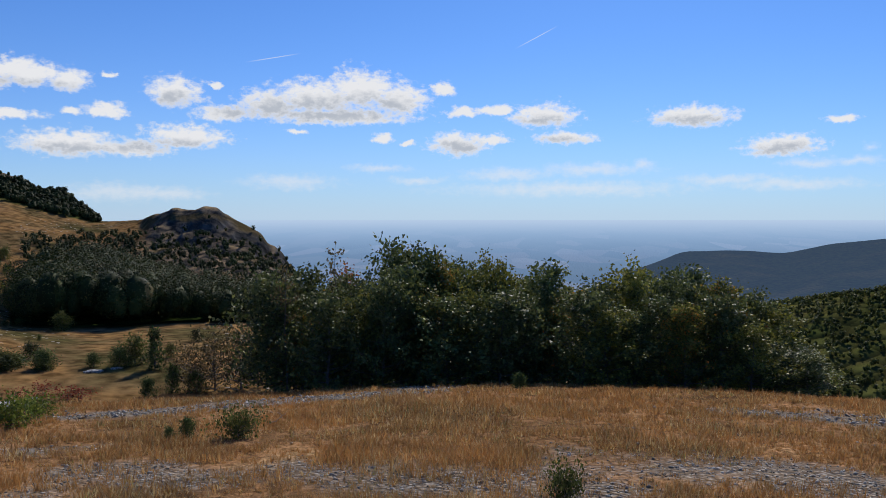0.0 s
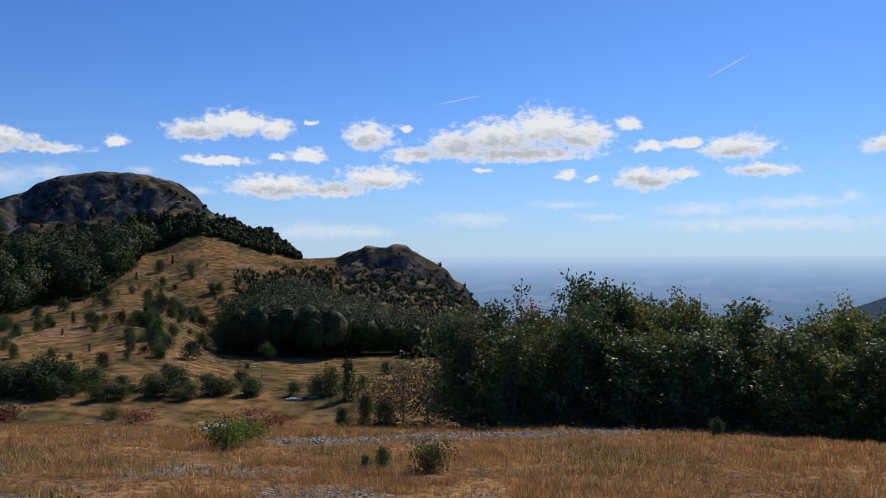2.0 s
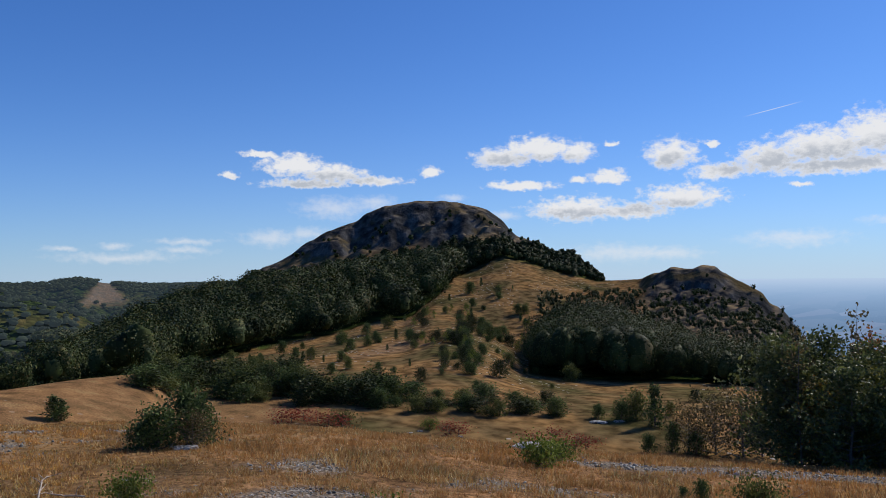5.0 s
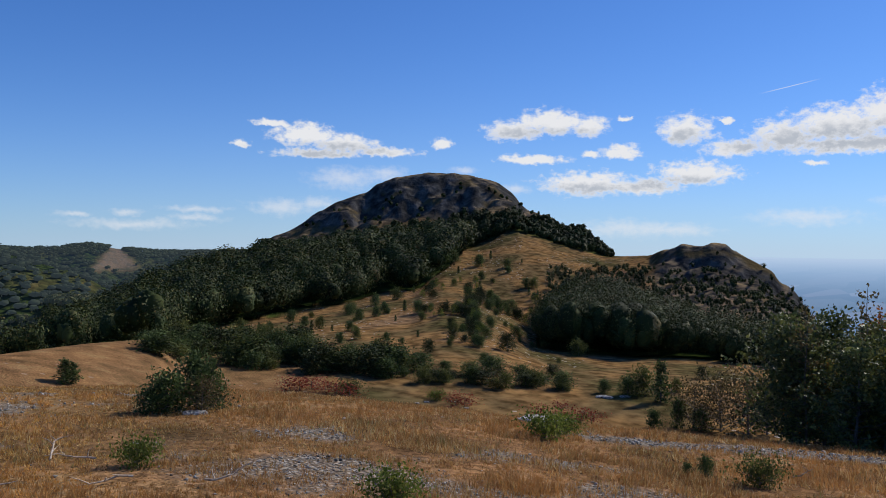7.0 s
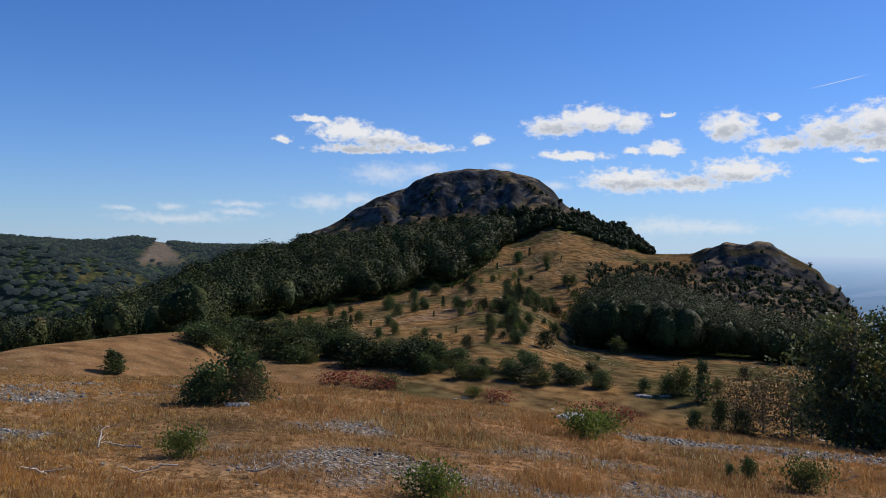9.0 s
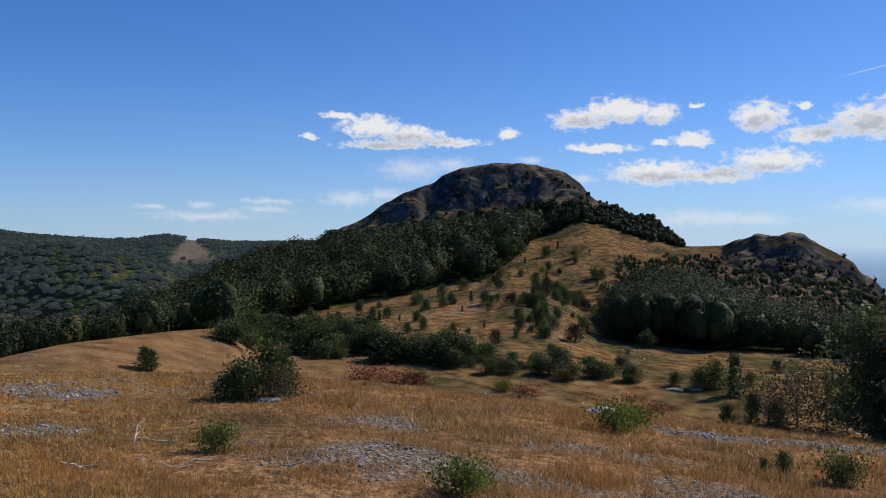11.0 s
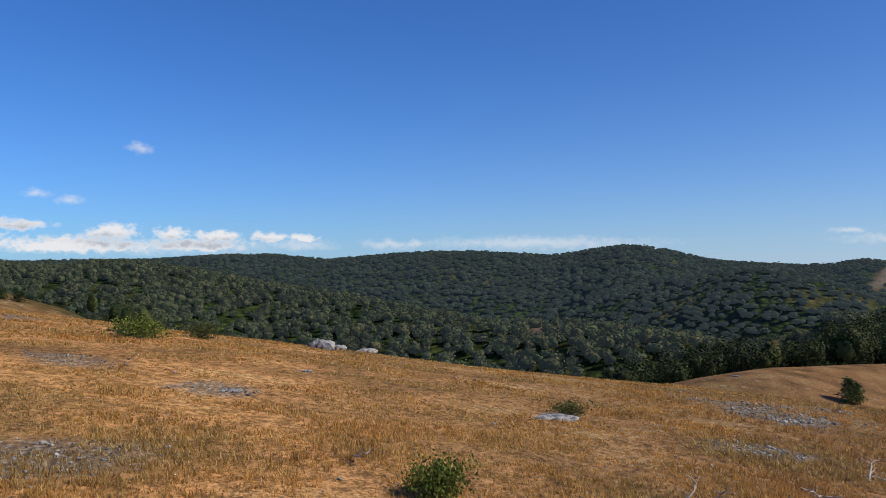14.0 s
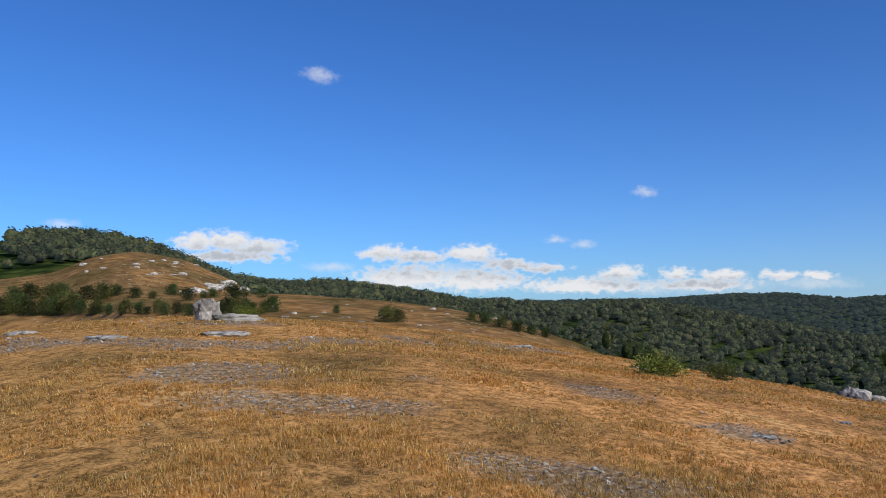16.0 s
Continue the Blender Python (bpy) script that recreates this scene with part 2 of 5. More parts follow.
KNOB = [(8, 215, -7), (10.2, 220, -4.6), (11.0, 222, -3.3), (11.4, 222, -2.6), (11.9, 223, -2.07), (12.6, 224, -1.8), (12.75, 224, -1.36), (13.3, 226, -0.82), (14.1, 227, -0.36), (15, 228, 0.08), (15.6, 229, 0.33), (15.85, 229, 0.74), (16.9, 230, 0.76), (17.2, 230, 0.53), (17.9, 231, 0.51), (18.7, 232, 0.69), (19.6, 234, 0.36), (20.3, 238, 0.15), (20.9, 245, -0.14), (23.2, 262, -0.14)]
DOME = [(23.6, 268, -0.1), (24.3, 285, 0.4), (25.1, 290, 1.0), (25.7, 294, 1.6), (26.7, 298, 1.6), (27.5, 300, 1.85), (28.3, 303, 2.5), (29.2, 306, 2.9), (29.8, 308, 3.2), (30.4, 310, 3.95), (31.6, 312, 4.87), (33.3, 314, 5.37), (34.9, 315, 5.58), (36.9, 315, 5.58), (39, 315, 5.25), (40.5, 314, 4.7), (41.1, 313, 4.18), (43, 311, 3.56), (44.6, 308, 2.64), (46.2, 305, 1.46), (47.9, 302, 0.72)]
SPUR = [(49.3, 298, -1.2), (51.6, 285, -1.9), (56.1, 255, -3.6), (58.9, 235, -4.9), (61.4, 215, -6.0), (64.2, 190, -7.4), (68, 160, -8.6), (74, 140, -11)]
HUMP = [(51, 100, -8.8), (53.4, 96, -7.5), (55.5, 92, -6.5), (59.6, 82, -6.75), (63, 74, -7.1), (66.2, 68, -7.4), (70.2, 60, -8.3), (76, 52, -10)]
SLOPE = [(56.5, 800, -4.2), (58.2, 820, -3.0), (59.1, 830, -2.5), (60.4, 850, -1.8), (62.1, 870, -1.3), (63.6, 890, -0.7), (66.3, 920, -0.5), (70, 950, -0.9), (76, 1000, -1.8), (84, 1000, -3.2)]
RIGHT = [(-60, 320, -1.0), (-40, 310, -2.6), (-29.3, 300, -4.7), (-25.5, 300, -5.4), (-22.4, 300, -6.1), (-16, 300, -9)]
BLUE = [(-75, 1800, 1.0), (-40, 1700, -0.6), (-29.3, 1650, -1.4), (-26.1, 1620, -1.8), (-23.4, 1620, -2.4), (-20.2, 1600, -2.2), (-16.8, 1600, -2.3), (-15.6, 1600, -2.9), (-11, 1600, -4.6)]
NORTH = [(44, 1500, -0.35), (55.2, 1500, -0.30), (58.0, 1480, -0.2), (59.5, 1450, 0.05), (61.6, 1420, -0.32), (64.0, 1380, -0.28), (69.5, 1250, 0.23), (72.2, 1210, 0.80), (74.6, 1200, 1.04), (77, 1210, 0.68), (79.9, 1240, 0.22), (84.7, 1260, 0.70), (91.2, 1280, 0.62), (96.2, 1280, 0.22), (100.2, 1290, 0.64), (103.3, 1300, 0.60), (108.6, 1300, 0.38), (120, 1300, 0.08)]
MID = [(66, 330, -7.0), (68.9, 350, -5.9), (74.6, 390, -5.2), (79.9, 430, -4.6), (83, 460, -4.9), (89.2, 520, -3.7), (95.3, 580, -2.4), (101.2, 640, -1.4), (106.2, 660, -0.3), (108.4, 660, 0.0), (111.2, 660, 0.1), (114.1, 660, -0.35), (117.2, 660, 0.1), (120.4, 660, 0.1), (123.3, 650, 0.5), (127.0, 640, 1.0), (130.0, 630, 1.4), (132.2, 620, 1.55), (136.9, 600, 1.4), (146, 600, 2.0)]
HEATH = [(106, 80, -6.5), (110, 95, -4.6), (113.6, 105, -2.7), (118.4, 115, -1.05), (122.5, 125, -0.2), (128.6, 135, 0.5), (135.4, 140, 0.85), (145, 150, 0.6)]
BROWN = [(132.5, 180, -1.2), (136.9, 185, 0.8), (137.7, 188, 1.6), (141.1, 198, 3.1), (144.4, 200, 3.75), (147.2, 196, 3.25), (149.5, 192, 2.2), (153, 190, 1.7), (165, 190, 1.5), (178, 190, 0)]
LEFT = [(133, 450, 0.6), (138.5, 450, 1.75), (141.5, 450, 2.95), (143.7, 450, 3.85), (145.8, 450, 4.25), (149.3, 450, 4.4), (152.5, 450, 4.1), (168, 450, 4), (179, 450, 2)]
LIFT = [(-180, -0.05), (-150, -0.09), (-90, -0.10), (-30, -0.082), (0, -0.086), (20, -0.098), (34, -0.076), (50, -0.046), (63, -0.034), (71, -0.022), (83, -0.007), (97, 0.028), (110, 0.062), (121, 0.089), (132, 0.109), (146, 0.116), (153, 0.105), (170, 0.03), (180, -0.05)]


def table(nodes, az, soft=0.12):
    """Distance and height along a table of nodes, hardly smoothed."""
    a, r, e = (np.array([p[i] for p in nodes], float) for i in range(3))
    rc = (np.interp(az - soft, a, r) + np.interp(az + soft, a, r)) / 2
    ec = (np.interp(az - soft, a, e) + np.interp(az + soft, a, e)) / 2
    return rc, EYE + rc * np.tan(np.radians(ec))


SKYLINE = KNOB + DOME + SPUR


def main_hill(az, r):
    (r1, z1), (r2, z2), (r3, z3) = table(HOLLOW, az, 1.0), table(LOWER, az, 0.6), table(UPPER, az, 0.6)
    r4, z4 = table(SKYLINE, az)
    knots = [(r1 * 0 + 55.0, z1 - 2.5), (r1, z1), (r2, z2), (r3, z3), (r4, z4), (r4 + 12, z4 - 1.2), (r4 + 130, z4 - 60), (r4 + 600, z4 - 130)]

    def line(q):
        z = knots[0][1] + 0 * q
        for (ra, za), (rb, zb) in zip(knots[:-1], knots[1:]):
            u = np.clip((q - ra) / np.maximum(rb - ra, 1.0), 0, 1)
            z = z + (zb - za) * u
        return z
    soft = np.minimum(7.0, 0.35 * np.abs(r - r4) + 0.2)
    z = 0.25 * line(r - soft) + 0.5 * line(r) + 0.25 * line(r + soft)
    return z - np.clip(np.maximum(8 - az, az - 74), 0, None) * 2.2


def near_ground(az, r, x, y):
    a = np.array([p[0] for p in LIFT], float)
    g0 = np.array([p[1] for p in LIFT], float)
    g = 0
    for d in range(-8, 9, 2):
        g = g + np.interp(az + d, a, g0) / 9
    k = 0.00256
    rr = np.minimum(r, 90.0)
    z = g * rr - k * rr * rr - (2 * k * 90 - np.minimum(g, 0.05)) * (r - rr) * 0.45
    return z + (0.10 * fbm(x, y, 9.0, 3) * smooth(6, 20, r) + 0.02 * fbm(x, y, 1.5, 5, 3)) * smooth(60, 30, r)


def height(x, y):
    x, y = np.asarray(x, float), np.asarray(y, float)
    r = np.hypot(x, y)
    az = np.degrees(np.arctan2(-x, y))
    near = near_ground(az, r, x, y)
    # floor of the valleys, and the plain far below
    hollow = -15.0 - 0.05 * np.clip(r - 130, 0, None)
    open_side = smooth(13, 0, az) * smooth(-120, -80, az)
    floor = np.where(r < 130, -15, hollow) * (1 - open_side) + open_side * (-15 - 0.30 * np.clip(r - 45, 0, None))
    floor = np.maximum(floor, -125 + 0 * r) + 0.0
    floor = np.where((az > 62) & (az < 130), np.minimum(floor, -22 - 0.12 * np.clip(r - 90, 0, 500)), floor)
    far = floor
    forms = [main_hill(az, r), ridge(az, r, HUMP, 0.10, 0.22, 14), ridge(az, r, RIGHT, 0.34, 0.3, 60),
             ridge(az, r, BLUE, 0.085, 0.3, 120), ridge(az, r, NORTH, 0.30, 0.2, 150), ridge(az, r, SLOPE, 0.34, 0.3, 90), ridge(az, r, MID, 0.24, 0.22, 60),
             ridge(az, r, HEATH, 0.10, 0.15, 30), ridge(az, r, BROWN, 0.26, 0.3, 25), ridge(az, r, LEFT, 0.22, 0.2, 60)]
    for z in forms:
        k = 2.0
        h = np.clip(0.5 + 0.5 * (far - z) / k, 0, 1)
        far = far * h + z * (1 - h) + k * h * (1 - h)
    far = far + fbm(x, y, 40, 9) * 0.5 * smooth(60, 160, r) + fbm(x, y, 220, 12, 3) * 3.0 * smooth(350, 900, r) * (far > -118)
    rs = table(SKYLINE, az)[0]
    face = smooth(0, 14, np.abs(r - rs)) * 0.8 + 0.2
    crag = smooth(24, 27, az) * smooth(49, 46, az) * smooth(280, 290, r) * smooth(345, 325, r) + 0.8 * smooth(9, 12, az) * smooth(22, 20, az) * smooth(180, 198, r) * smooth(250, 240, r)
    far = far + face * crag * (2.4 * np.abs(fbm(x, y, 24, 41)) + 1.5 * fbm(x * 1.6, y, 9, 43, 3) + 1.5 * np.abs(vnoise(x, y, 5.5, 47)) - 1.7)
    # the plain climbs to the haze on the horizon
    far = np.where(far < -110, far + 110 * smooth(1900, 4950, r) * smooth(40, 20, az), far)
    t = smooth(38, 66, r)
    return near * (1 - t) + np.maximum(far, near * 0 - 400) * t


def spot(az, el, reach=4000.0):
    """Where a line of sight from the viewpoint at this bearing and rise meets the land."""
    d = 2.0 * 1.004 ** np.arange(1900)
    d = d[d < reach]
    a, t = radians(az), math.tan(radians(el))
    x, y = -math.sin(a) * d, math.cos(a) * d
    below = np.nonzero(height(x, y) > EYE + d * t)[0]
    i = below[0] if len(below) else len(d) - 1
    return float(x[i]), float(y[i]), float(height(x[i], y[i]))


def at(az, r):
    x, y = -math.sin(radians(az)) * r, math.cos(radians(az)) * r
    return x, y, float(height(x, y))


# ---- materials ----
def material(name):
    m = bpy.data.materials.new(name)
    m.use_nodes = True
    return m, m.node_tree, m.node_tree.nodes["Principled BSDF"]


def mnode(t, kind, inputs=None, **props):
    n = t.nodes.new(kind)
    for k, v in props.items():
        setattr_safe(n, k, v)
    for k, v in (inputs or {}).items():
        if hasattr(v, "is_linked"):
            t.links.new(v, n.inputs[k])
        else:
            n.inputs[k].default_value = v
    return n


def setattr_safe(n, k, v):
    if k == "operation":
        n.operation = v
    elif k == "data_type":
        n.data_type = v
    elif k == "blend_type":
        n.blend_type = v
    elif k == "attribute_name":
        n.attribute_name = v
    elif k == "feature":
        n.feature = v


def mixrgb(t, fac, a, b, blend="MIX"):
    n = mnode(t, "ShaderNodeMix", {0: fac, 6: a, 7: b}, data_type="RGBA")
    n.blend_type = blend
    return n.outputs[2]


def ramp(t, fac, stops):
    n = t.nodes.new("ShaderNodeValToRGB")
    els = n.color_ramp.elements
    for i, (p, c) in enumerate(stops):
        el = els[i] if i < 2 else els.new(p)
        el.position, el.color = p, (*c, 1)
    t.links.new(fac, n.inputs[0])
    return n.outputs[0]


def tex(t, kind, scale, detail=4.0, vec=None, out=0):
    n = t.nodes.new("ShaderNodeTex" + kind)
    n.inputs["Scale"].default_value = scale
    if kind == "Noise":
        n.inputs["Detail"].default_value = detail
    if vec is not None:
        t.links.new(vec, n.inputs["Vector"])
    return n.outputs[out]


def coords(t):
    return t.nodes.new("ShaderNodeTexCoord").outputs["Object"]


def attr(t, name):
    return mnode(t, "ShaderNodeAttribute", attribute_name=name).outputs["Fac"]


def bump(t, bsdf, h, strength, dist):
    b = mnode(t, "ShaderNodeBump", {"Strength": strength, "Distance": dist, "Height": h})
    t.links.new(b.outputs[0], bsdf.inputs["Normal"])


def leaf_material(name, dark, mid, light, odd=None, translucent=0.35, clump_size=0.9, gain=1.0, air=0.0, gloss=0.12):
    """Leaves: colour varies leaf by leaf and clump by clump; some light comes through."""
    m, t, b = material(name)
    g = t.nodes.new("ShaderNodeNewGeometry")
    col = ramp(t, g.outputs["Random Per Island"], [(0.0, dark), (0.85 if odd else 1.0, light), (0.45, mid)] + ([(0.97, odd)] if odd else []))
    clump = tex(t, "Noise", clump_size, 3.0, coords(t))
    oi = t.nodes.new("ShaderNodeObjectInfo")
    v = mnode(t, "ShaderNodeMapRange", {0: clump, 1: 0.3, 2: 0.7, 3: 0.55 * gain, 4: 1.4 * gain}).outputs[0]
    v2 = mnode(t, "ShaderNodeMapRange", {0: oi.outputs["Random"], 1: 0.0, 2: 1.0, 3: 0.85, 4: 1.15}).outputs[0]
    hs = mnode(t, "ShaderNodeHueSaturation", {"Value": mnode(t, "ShaderNodeMath", {0: v, 1: v2}, operation="MULTIPLY").outputs[0], "Color": col})
    t.links.new(hs.outputs[0], b.inputs["Base Color"])
    b.inputs["Roughness"].default_value = 0.75 - 0.5 * gloss
    b.inputs["Specular IOR Level"].default_value = gloss
    tr = mnode(t, "ShaderNodeBsdfTranslucent", {"Color": hs.outputs[0]})
    mx = mnode(t, "ShaderNodeMixShader", {0: translucent, 1: b.outputs[0], 2: tr.outputs[0]})
    if air:  # distant haze painted as a dim blue-grey glow over the leaves
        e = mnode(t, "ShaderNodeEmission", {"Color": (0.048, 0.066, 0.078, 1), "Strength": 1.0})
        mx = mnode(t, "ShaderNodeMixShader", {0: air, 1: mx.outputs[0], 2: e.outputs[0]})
    t.links.new(mx.outputs[0], t.nodes["Material Output"].inputs[0])
    return m


LEAF_BEECH = leaf_material("beech_leaves", (0.036, 0.048, 0.015), (0.076, 0.094, 0.026), (0.16, 0.165, 0.048), None, 0.30, 0.9, 1.1, 0.0, 0.3)
LEAF_BEECH2 = leaf_material("olive_leaves", (0.055, 0.062, 0.012), (0.125, 0.130, 0.022), (0.24, 0.21, 0.04), None, 0.34, 0.9, 1.15, 0.0, 0.3)
LEAF_BEECH3 = leaf_material("turning_leaves", (0.035, 0.042, 0.009), (0.080, 0.085, 0.016), (0.15, 0.13, 0.03), (0.26, 0.09, 0.014), 0.45, 0.9, 1.6, 0.0, 0.25)
LEAF_LIGHT = leaf_material("light_leaves", (0.06, 0.085, 0.014), (0.12, 0.16, 0.025), (0.22, 0.22, 0.045))
LEAF_RUST = leaf_material("rust_leaves", (0.09, 0.030, 0.008), (0.22, 0.065, 0.014), (0.32, 0.12, 0.02), None, 0.45)
LEAF_RED = leaf_material("red_leaves", (0.12, 0.022, 0.016), (0.26, 0.05, 0.03), (0.36, 0.13, 0.06))
LEAF_BROWN = leaf_material("sere_leaves", (0.055, 0.042, 0.018), (0.105, 0.080, 0.034), (0.19, 0.14, 0.06))
LEAF_JUNIPER = leaf_material("juniper_needles", (0.026, 0.042, 0.014), (0.060, 0.088, 0.026), (0.12, 0.155, 0.045), None, 0.3)
LEAF_SHRUB = leaf_material("shrub_leaves", (0.040, 0.050, 0.014), (0.085, 0.098, 0.026), (0.15, 0.155, 0.042))
LEAF_WOOD = leaf_material("wood_leaves", (0.022, 0.034, 0.010), (0.046, 0.064, 0.017), (0.085, 0.100, 0.027), (0.12, 0.095, 0.03), 0.12, 0.14, 0.72)
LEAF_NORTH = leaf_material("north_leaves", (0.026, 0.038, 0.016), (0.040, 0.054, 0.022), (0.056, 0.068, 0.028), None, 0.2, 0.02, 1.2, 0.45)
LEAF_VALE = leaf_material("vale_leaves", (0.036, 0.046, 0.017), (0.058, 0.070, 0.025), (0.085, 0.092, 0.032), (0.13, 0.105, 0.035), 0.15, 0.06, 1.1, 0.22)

m_bark, t, b = material("grey_bark")
c = tex(t, "Noise", 14.0, 5.0, coords(t))
t.links.new(ramp(t, c, [(0.3, (0.05, 0.042, 0.034)), (0.75, (0.17, 0.15, 0.125))]), b.inputs["Base Color"])
b.inputs["Roughness"].default_value = 0.9
bump(t, b, c, 0.5, 0.02)
m_deadwood, t, b = material("bleached_wood")
c = tex(t, "Noise", 30.0, 4.0, coords(t))
t.links.new(ramp(t, c, [(0.3, (0.22, 0.15, 0.10)), (0.7, (0.50, 0.42, 0.33))]), b.inputs["Base Color"])
b.inputs["Roughness"].default_value = 0.85

m_lime, t, b = material("limestone")
p = coords(t)
c1, c2 = tex(t, "Noise", 3.0, 8.0, p), tex(t, "Voronoi", 9.0, 0, p)
col = ramp(t, c1, [(0.34, (0.075, 0.068, 0.058)), (0.50, (0.31, 0.285, 0.245)), (0.70, (0.54, 0.50, 0.44))])
g = t.nodes.new("ShaderNodeNewGeometry")
v = mnode(t, "ShaderNodeMapRange", {0: g.outputs["Random Per Island"], 3: 0.55, 4: 1.15}).outputs[0]
hs = mnode(t, "ShaderNodeHueSaturation", {"Value": v, "Color": col})
t.links.new(hs.outputs[0], b.inputs["Base Color"])
b.inputs["Roughness"].default_value = 0.92
bump(t, b, c1, 1.0, 0.10)

def straw_material(name, stops, tone):
    """Dry grass blades, each of its own colour, in patches."""
    m, t, b = material(name)
    g = t.nodes.new("ShaderNodeNewGeometry")
    col = ramp(t, g.outputs["Random Per Island"], stops)
    pch = tex(t, "Noise", 0.45, 5.0, coords(t))
    col = mixrgb(t, mnode(t, "ShaderNodeMapRange", {0: pch, 1: 0.38, 2: 0.66, 3: 0.0, 4: 0.6}).outputs[0], col, (*tone, 1))
    dry = tex(t, "Noise", 1.7, 4.0, coords(t))
    col = mnode(t, "ShaderNodeHueSaturation", {"Value": mnode(t, "ShaderNodeMapRange", {0: dry, 1: 0.3, 2: 0.7, 3: 0.65, 4: 1.25}).outputs[0], "Color": col}).outputs[0]
    t.links.new(col, b.inputs["Base Color"])
    b.inputs["Roughness"].default_value = 0.8
    b.inputs["Specular IOR Level"].default_value = 0.1
    tr = mnode(t, "ShaderNodeBsdfTranslucent", {"Color": col})
    mx = mnode(t, "ShaderNodeMixShader", {0: 0.45, 1: b.outputs[0], 2: tr.outputs[0]})
    t.links.new(mx.outputs[0], t.nodes["Material Output"].inputs[0])
    return m


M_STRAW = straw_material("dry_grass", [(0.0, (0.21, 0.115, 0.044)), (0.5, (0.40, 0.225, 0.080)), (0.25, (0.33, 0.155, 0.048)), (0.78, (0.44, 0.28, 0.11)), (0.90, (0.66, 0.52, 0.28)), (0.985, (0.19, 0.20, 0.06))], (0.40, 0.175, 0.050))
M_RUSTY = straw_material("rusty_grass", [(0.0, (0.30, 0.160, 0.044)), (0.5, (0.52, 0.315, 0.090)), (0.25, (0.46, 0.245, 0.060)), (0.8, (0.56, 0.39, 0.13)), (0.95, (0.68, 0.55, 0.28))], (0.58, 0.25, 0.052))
def land_material(name, veil):
    """Dry turf, gravel, rock and wooded ground, told apart by what grows or lies where; optionally with distant haze
    put in as a glow.
    """
    m, t, b = material(name)
    p = coords(t)
    n_big, n_mid, n_fine = tex(t, "Noise", 0.03, 5.0, p), tex(t, "Noise", 0.45, 6.0, p), tex(t, "Noise", 7.0, 6.0, p)
    turf = ramp(t, n_mid, [(0.30, (0.11, 0.056, 0.020)), (0.70, (0.40, 0.225, 0.072)), (0.42, (0.235, 0.108, 0.029)), (0.56, (0.335, 0.150, 0.038))])
    green = mnode(t, "ShaderNodeMapRange", {0: n_big, 1: 0.45, 2: 0.66, 3: 0.0, 4: 0.45}).outputs[0]
    turf = mixrgb(t, green, turf, (0.17, 0.125, 0.028, 1))
    fine = mnode(t, "ShaderNodeMapRange", {0: mnode(t, "ShaderNodeMath", {0: n_fine, 1: mnode(t, "ShaderNodeMath", {0: tex(t, "Noise", 31.0, 3.0, p), 1: 0.5}, operation="SUBTRACT").outputs[0]}, operation="ADD").outputs[0], 1: 0.32, 2: 0.68, 3: 0.45, 4: 1.42}).outputs[0]
    turf = mnode(t, "ShaderNodeHueSaturation", {"Value": fine, "Color": turf}).outputs[0]
    h1, h2 = tex(t, "Noise", 0.07, 7.0, p), tex(t, "Noise", 0.55, 5.0, p)
    moor = ramp(t, h1, [(0.34, (0.070, 0.060, 0.024)), (0.68, (0.180, 0.110, 0.058)), (0.46, (0.135, 0.088, 0.040)), (0.57, (0.21, 0.118, 0.046))])
    moor = mnode(t, "ShaderNodeHueSaturation", {"Value": mnode(t, "ShaderNodeMapRange", {0: h2, 1: 0.34, 2: 0.66, 3: 0.45, 4: 1.5}).outputs[0], "Color": moor}).outputs[0]
    chips = t.nodes.new("ShaderNodeTexVoronoi")
    chips.inputs["Scale"].default_value = 0.75
    t.links.new(mnode(t, "ShaderNodeMapping", {"Vector": p, "Scale": (1.0, 1.0, 2.2)}).outputs[0], chips.inputs["Vector"])
    chip = mnode(t, "ShaderNodeMath", {0: mnode(t, "ShaderNodeMath", {0: chips.outputs["Distance"], 1: 0.19}, operation="LESS_THAN").outputs[0], 1: mnode(t, "ShaderNodeMath", {0: tex(t, "Noise", 0.05, 3.0, p), 1: 0.53}, operation="GREATER_THAN").outputs[0]}, operation="MULTIPLY").outputs[0]
    moor = mixrgb(t, mnode(t, "ShaderNodeMath", {0: chip, 1: 0.8}, operation="MULTIPLY").outputs[0], moor, (0.36, 0.33, 0.29, 1))
    # turf value and saturation scaled up by bearing, towards the left
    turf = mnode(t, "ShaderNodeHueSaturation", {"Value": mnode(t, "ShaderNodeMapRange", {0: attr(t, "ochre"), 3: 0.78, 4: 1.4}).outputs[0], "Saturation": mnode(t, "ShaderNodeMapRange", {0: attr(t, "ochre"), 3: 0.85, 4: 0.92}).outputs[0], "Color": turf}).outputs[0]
    turf = mixrgb(t, attr(t, "moor"), turf, moor)
    vor = t.nodes.new("ShaderNodeTexVoronoi")
    vor.inputs["Scale"].default_value = 16.0
    t.links.new(p, vor.inputs["Vector"])
    stones = ramp(t, vor.outputs["Distance"], [(0.1, (0.36, 0.33, 0.29)), (0.55, (0.15, 0.12, 0.09))])
    stones = mnode(t, "ShaderNodeHueSaturation", {"Value": mnode(t, "ShaderNodeMapRange", {0: mnode(t, "ShaderNodeSeparateColor", {0: vor.outputs["Color"]}).outputs[0], 3: 0.6, 4: 1.3}).outputs[0], "Color": stones}).outputs[0]
    r1, r2 = tex(t, "Noise", 0.08, 9.0, p), tex(t, "Noise", 0.30, 9.0, mnode(t, "ShaderNodeMapping", {"Vector": p, "Scale": (1.0, 1.0, 0.45)}).outputs[0])
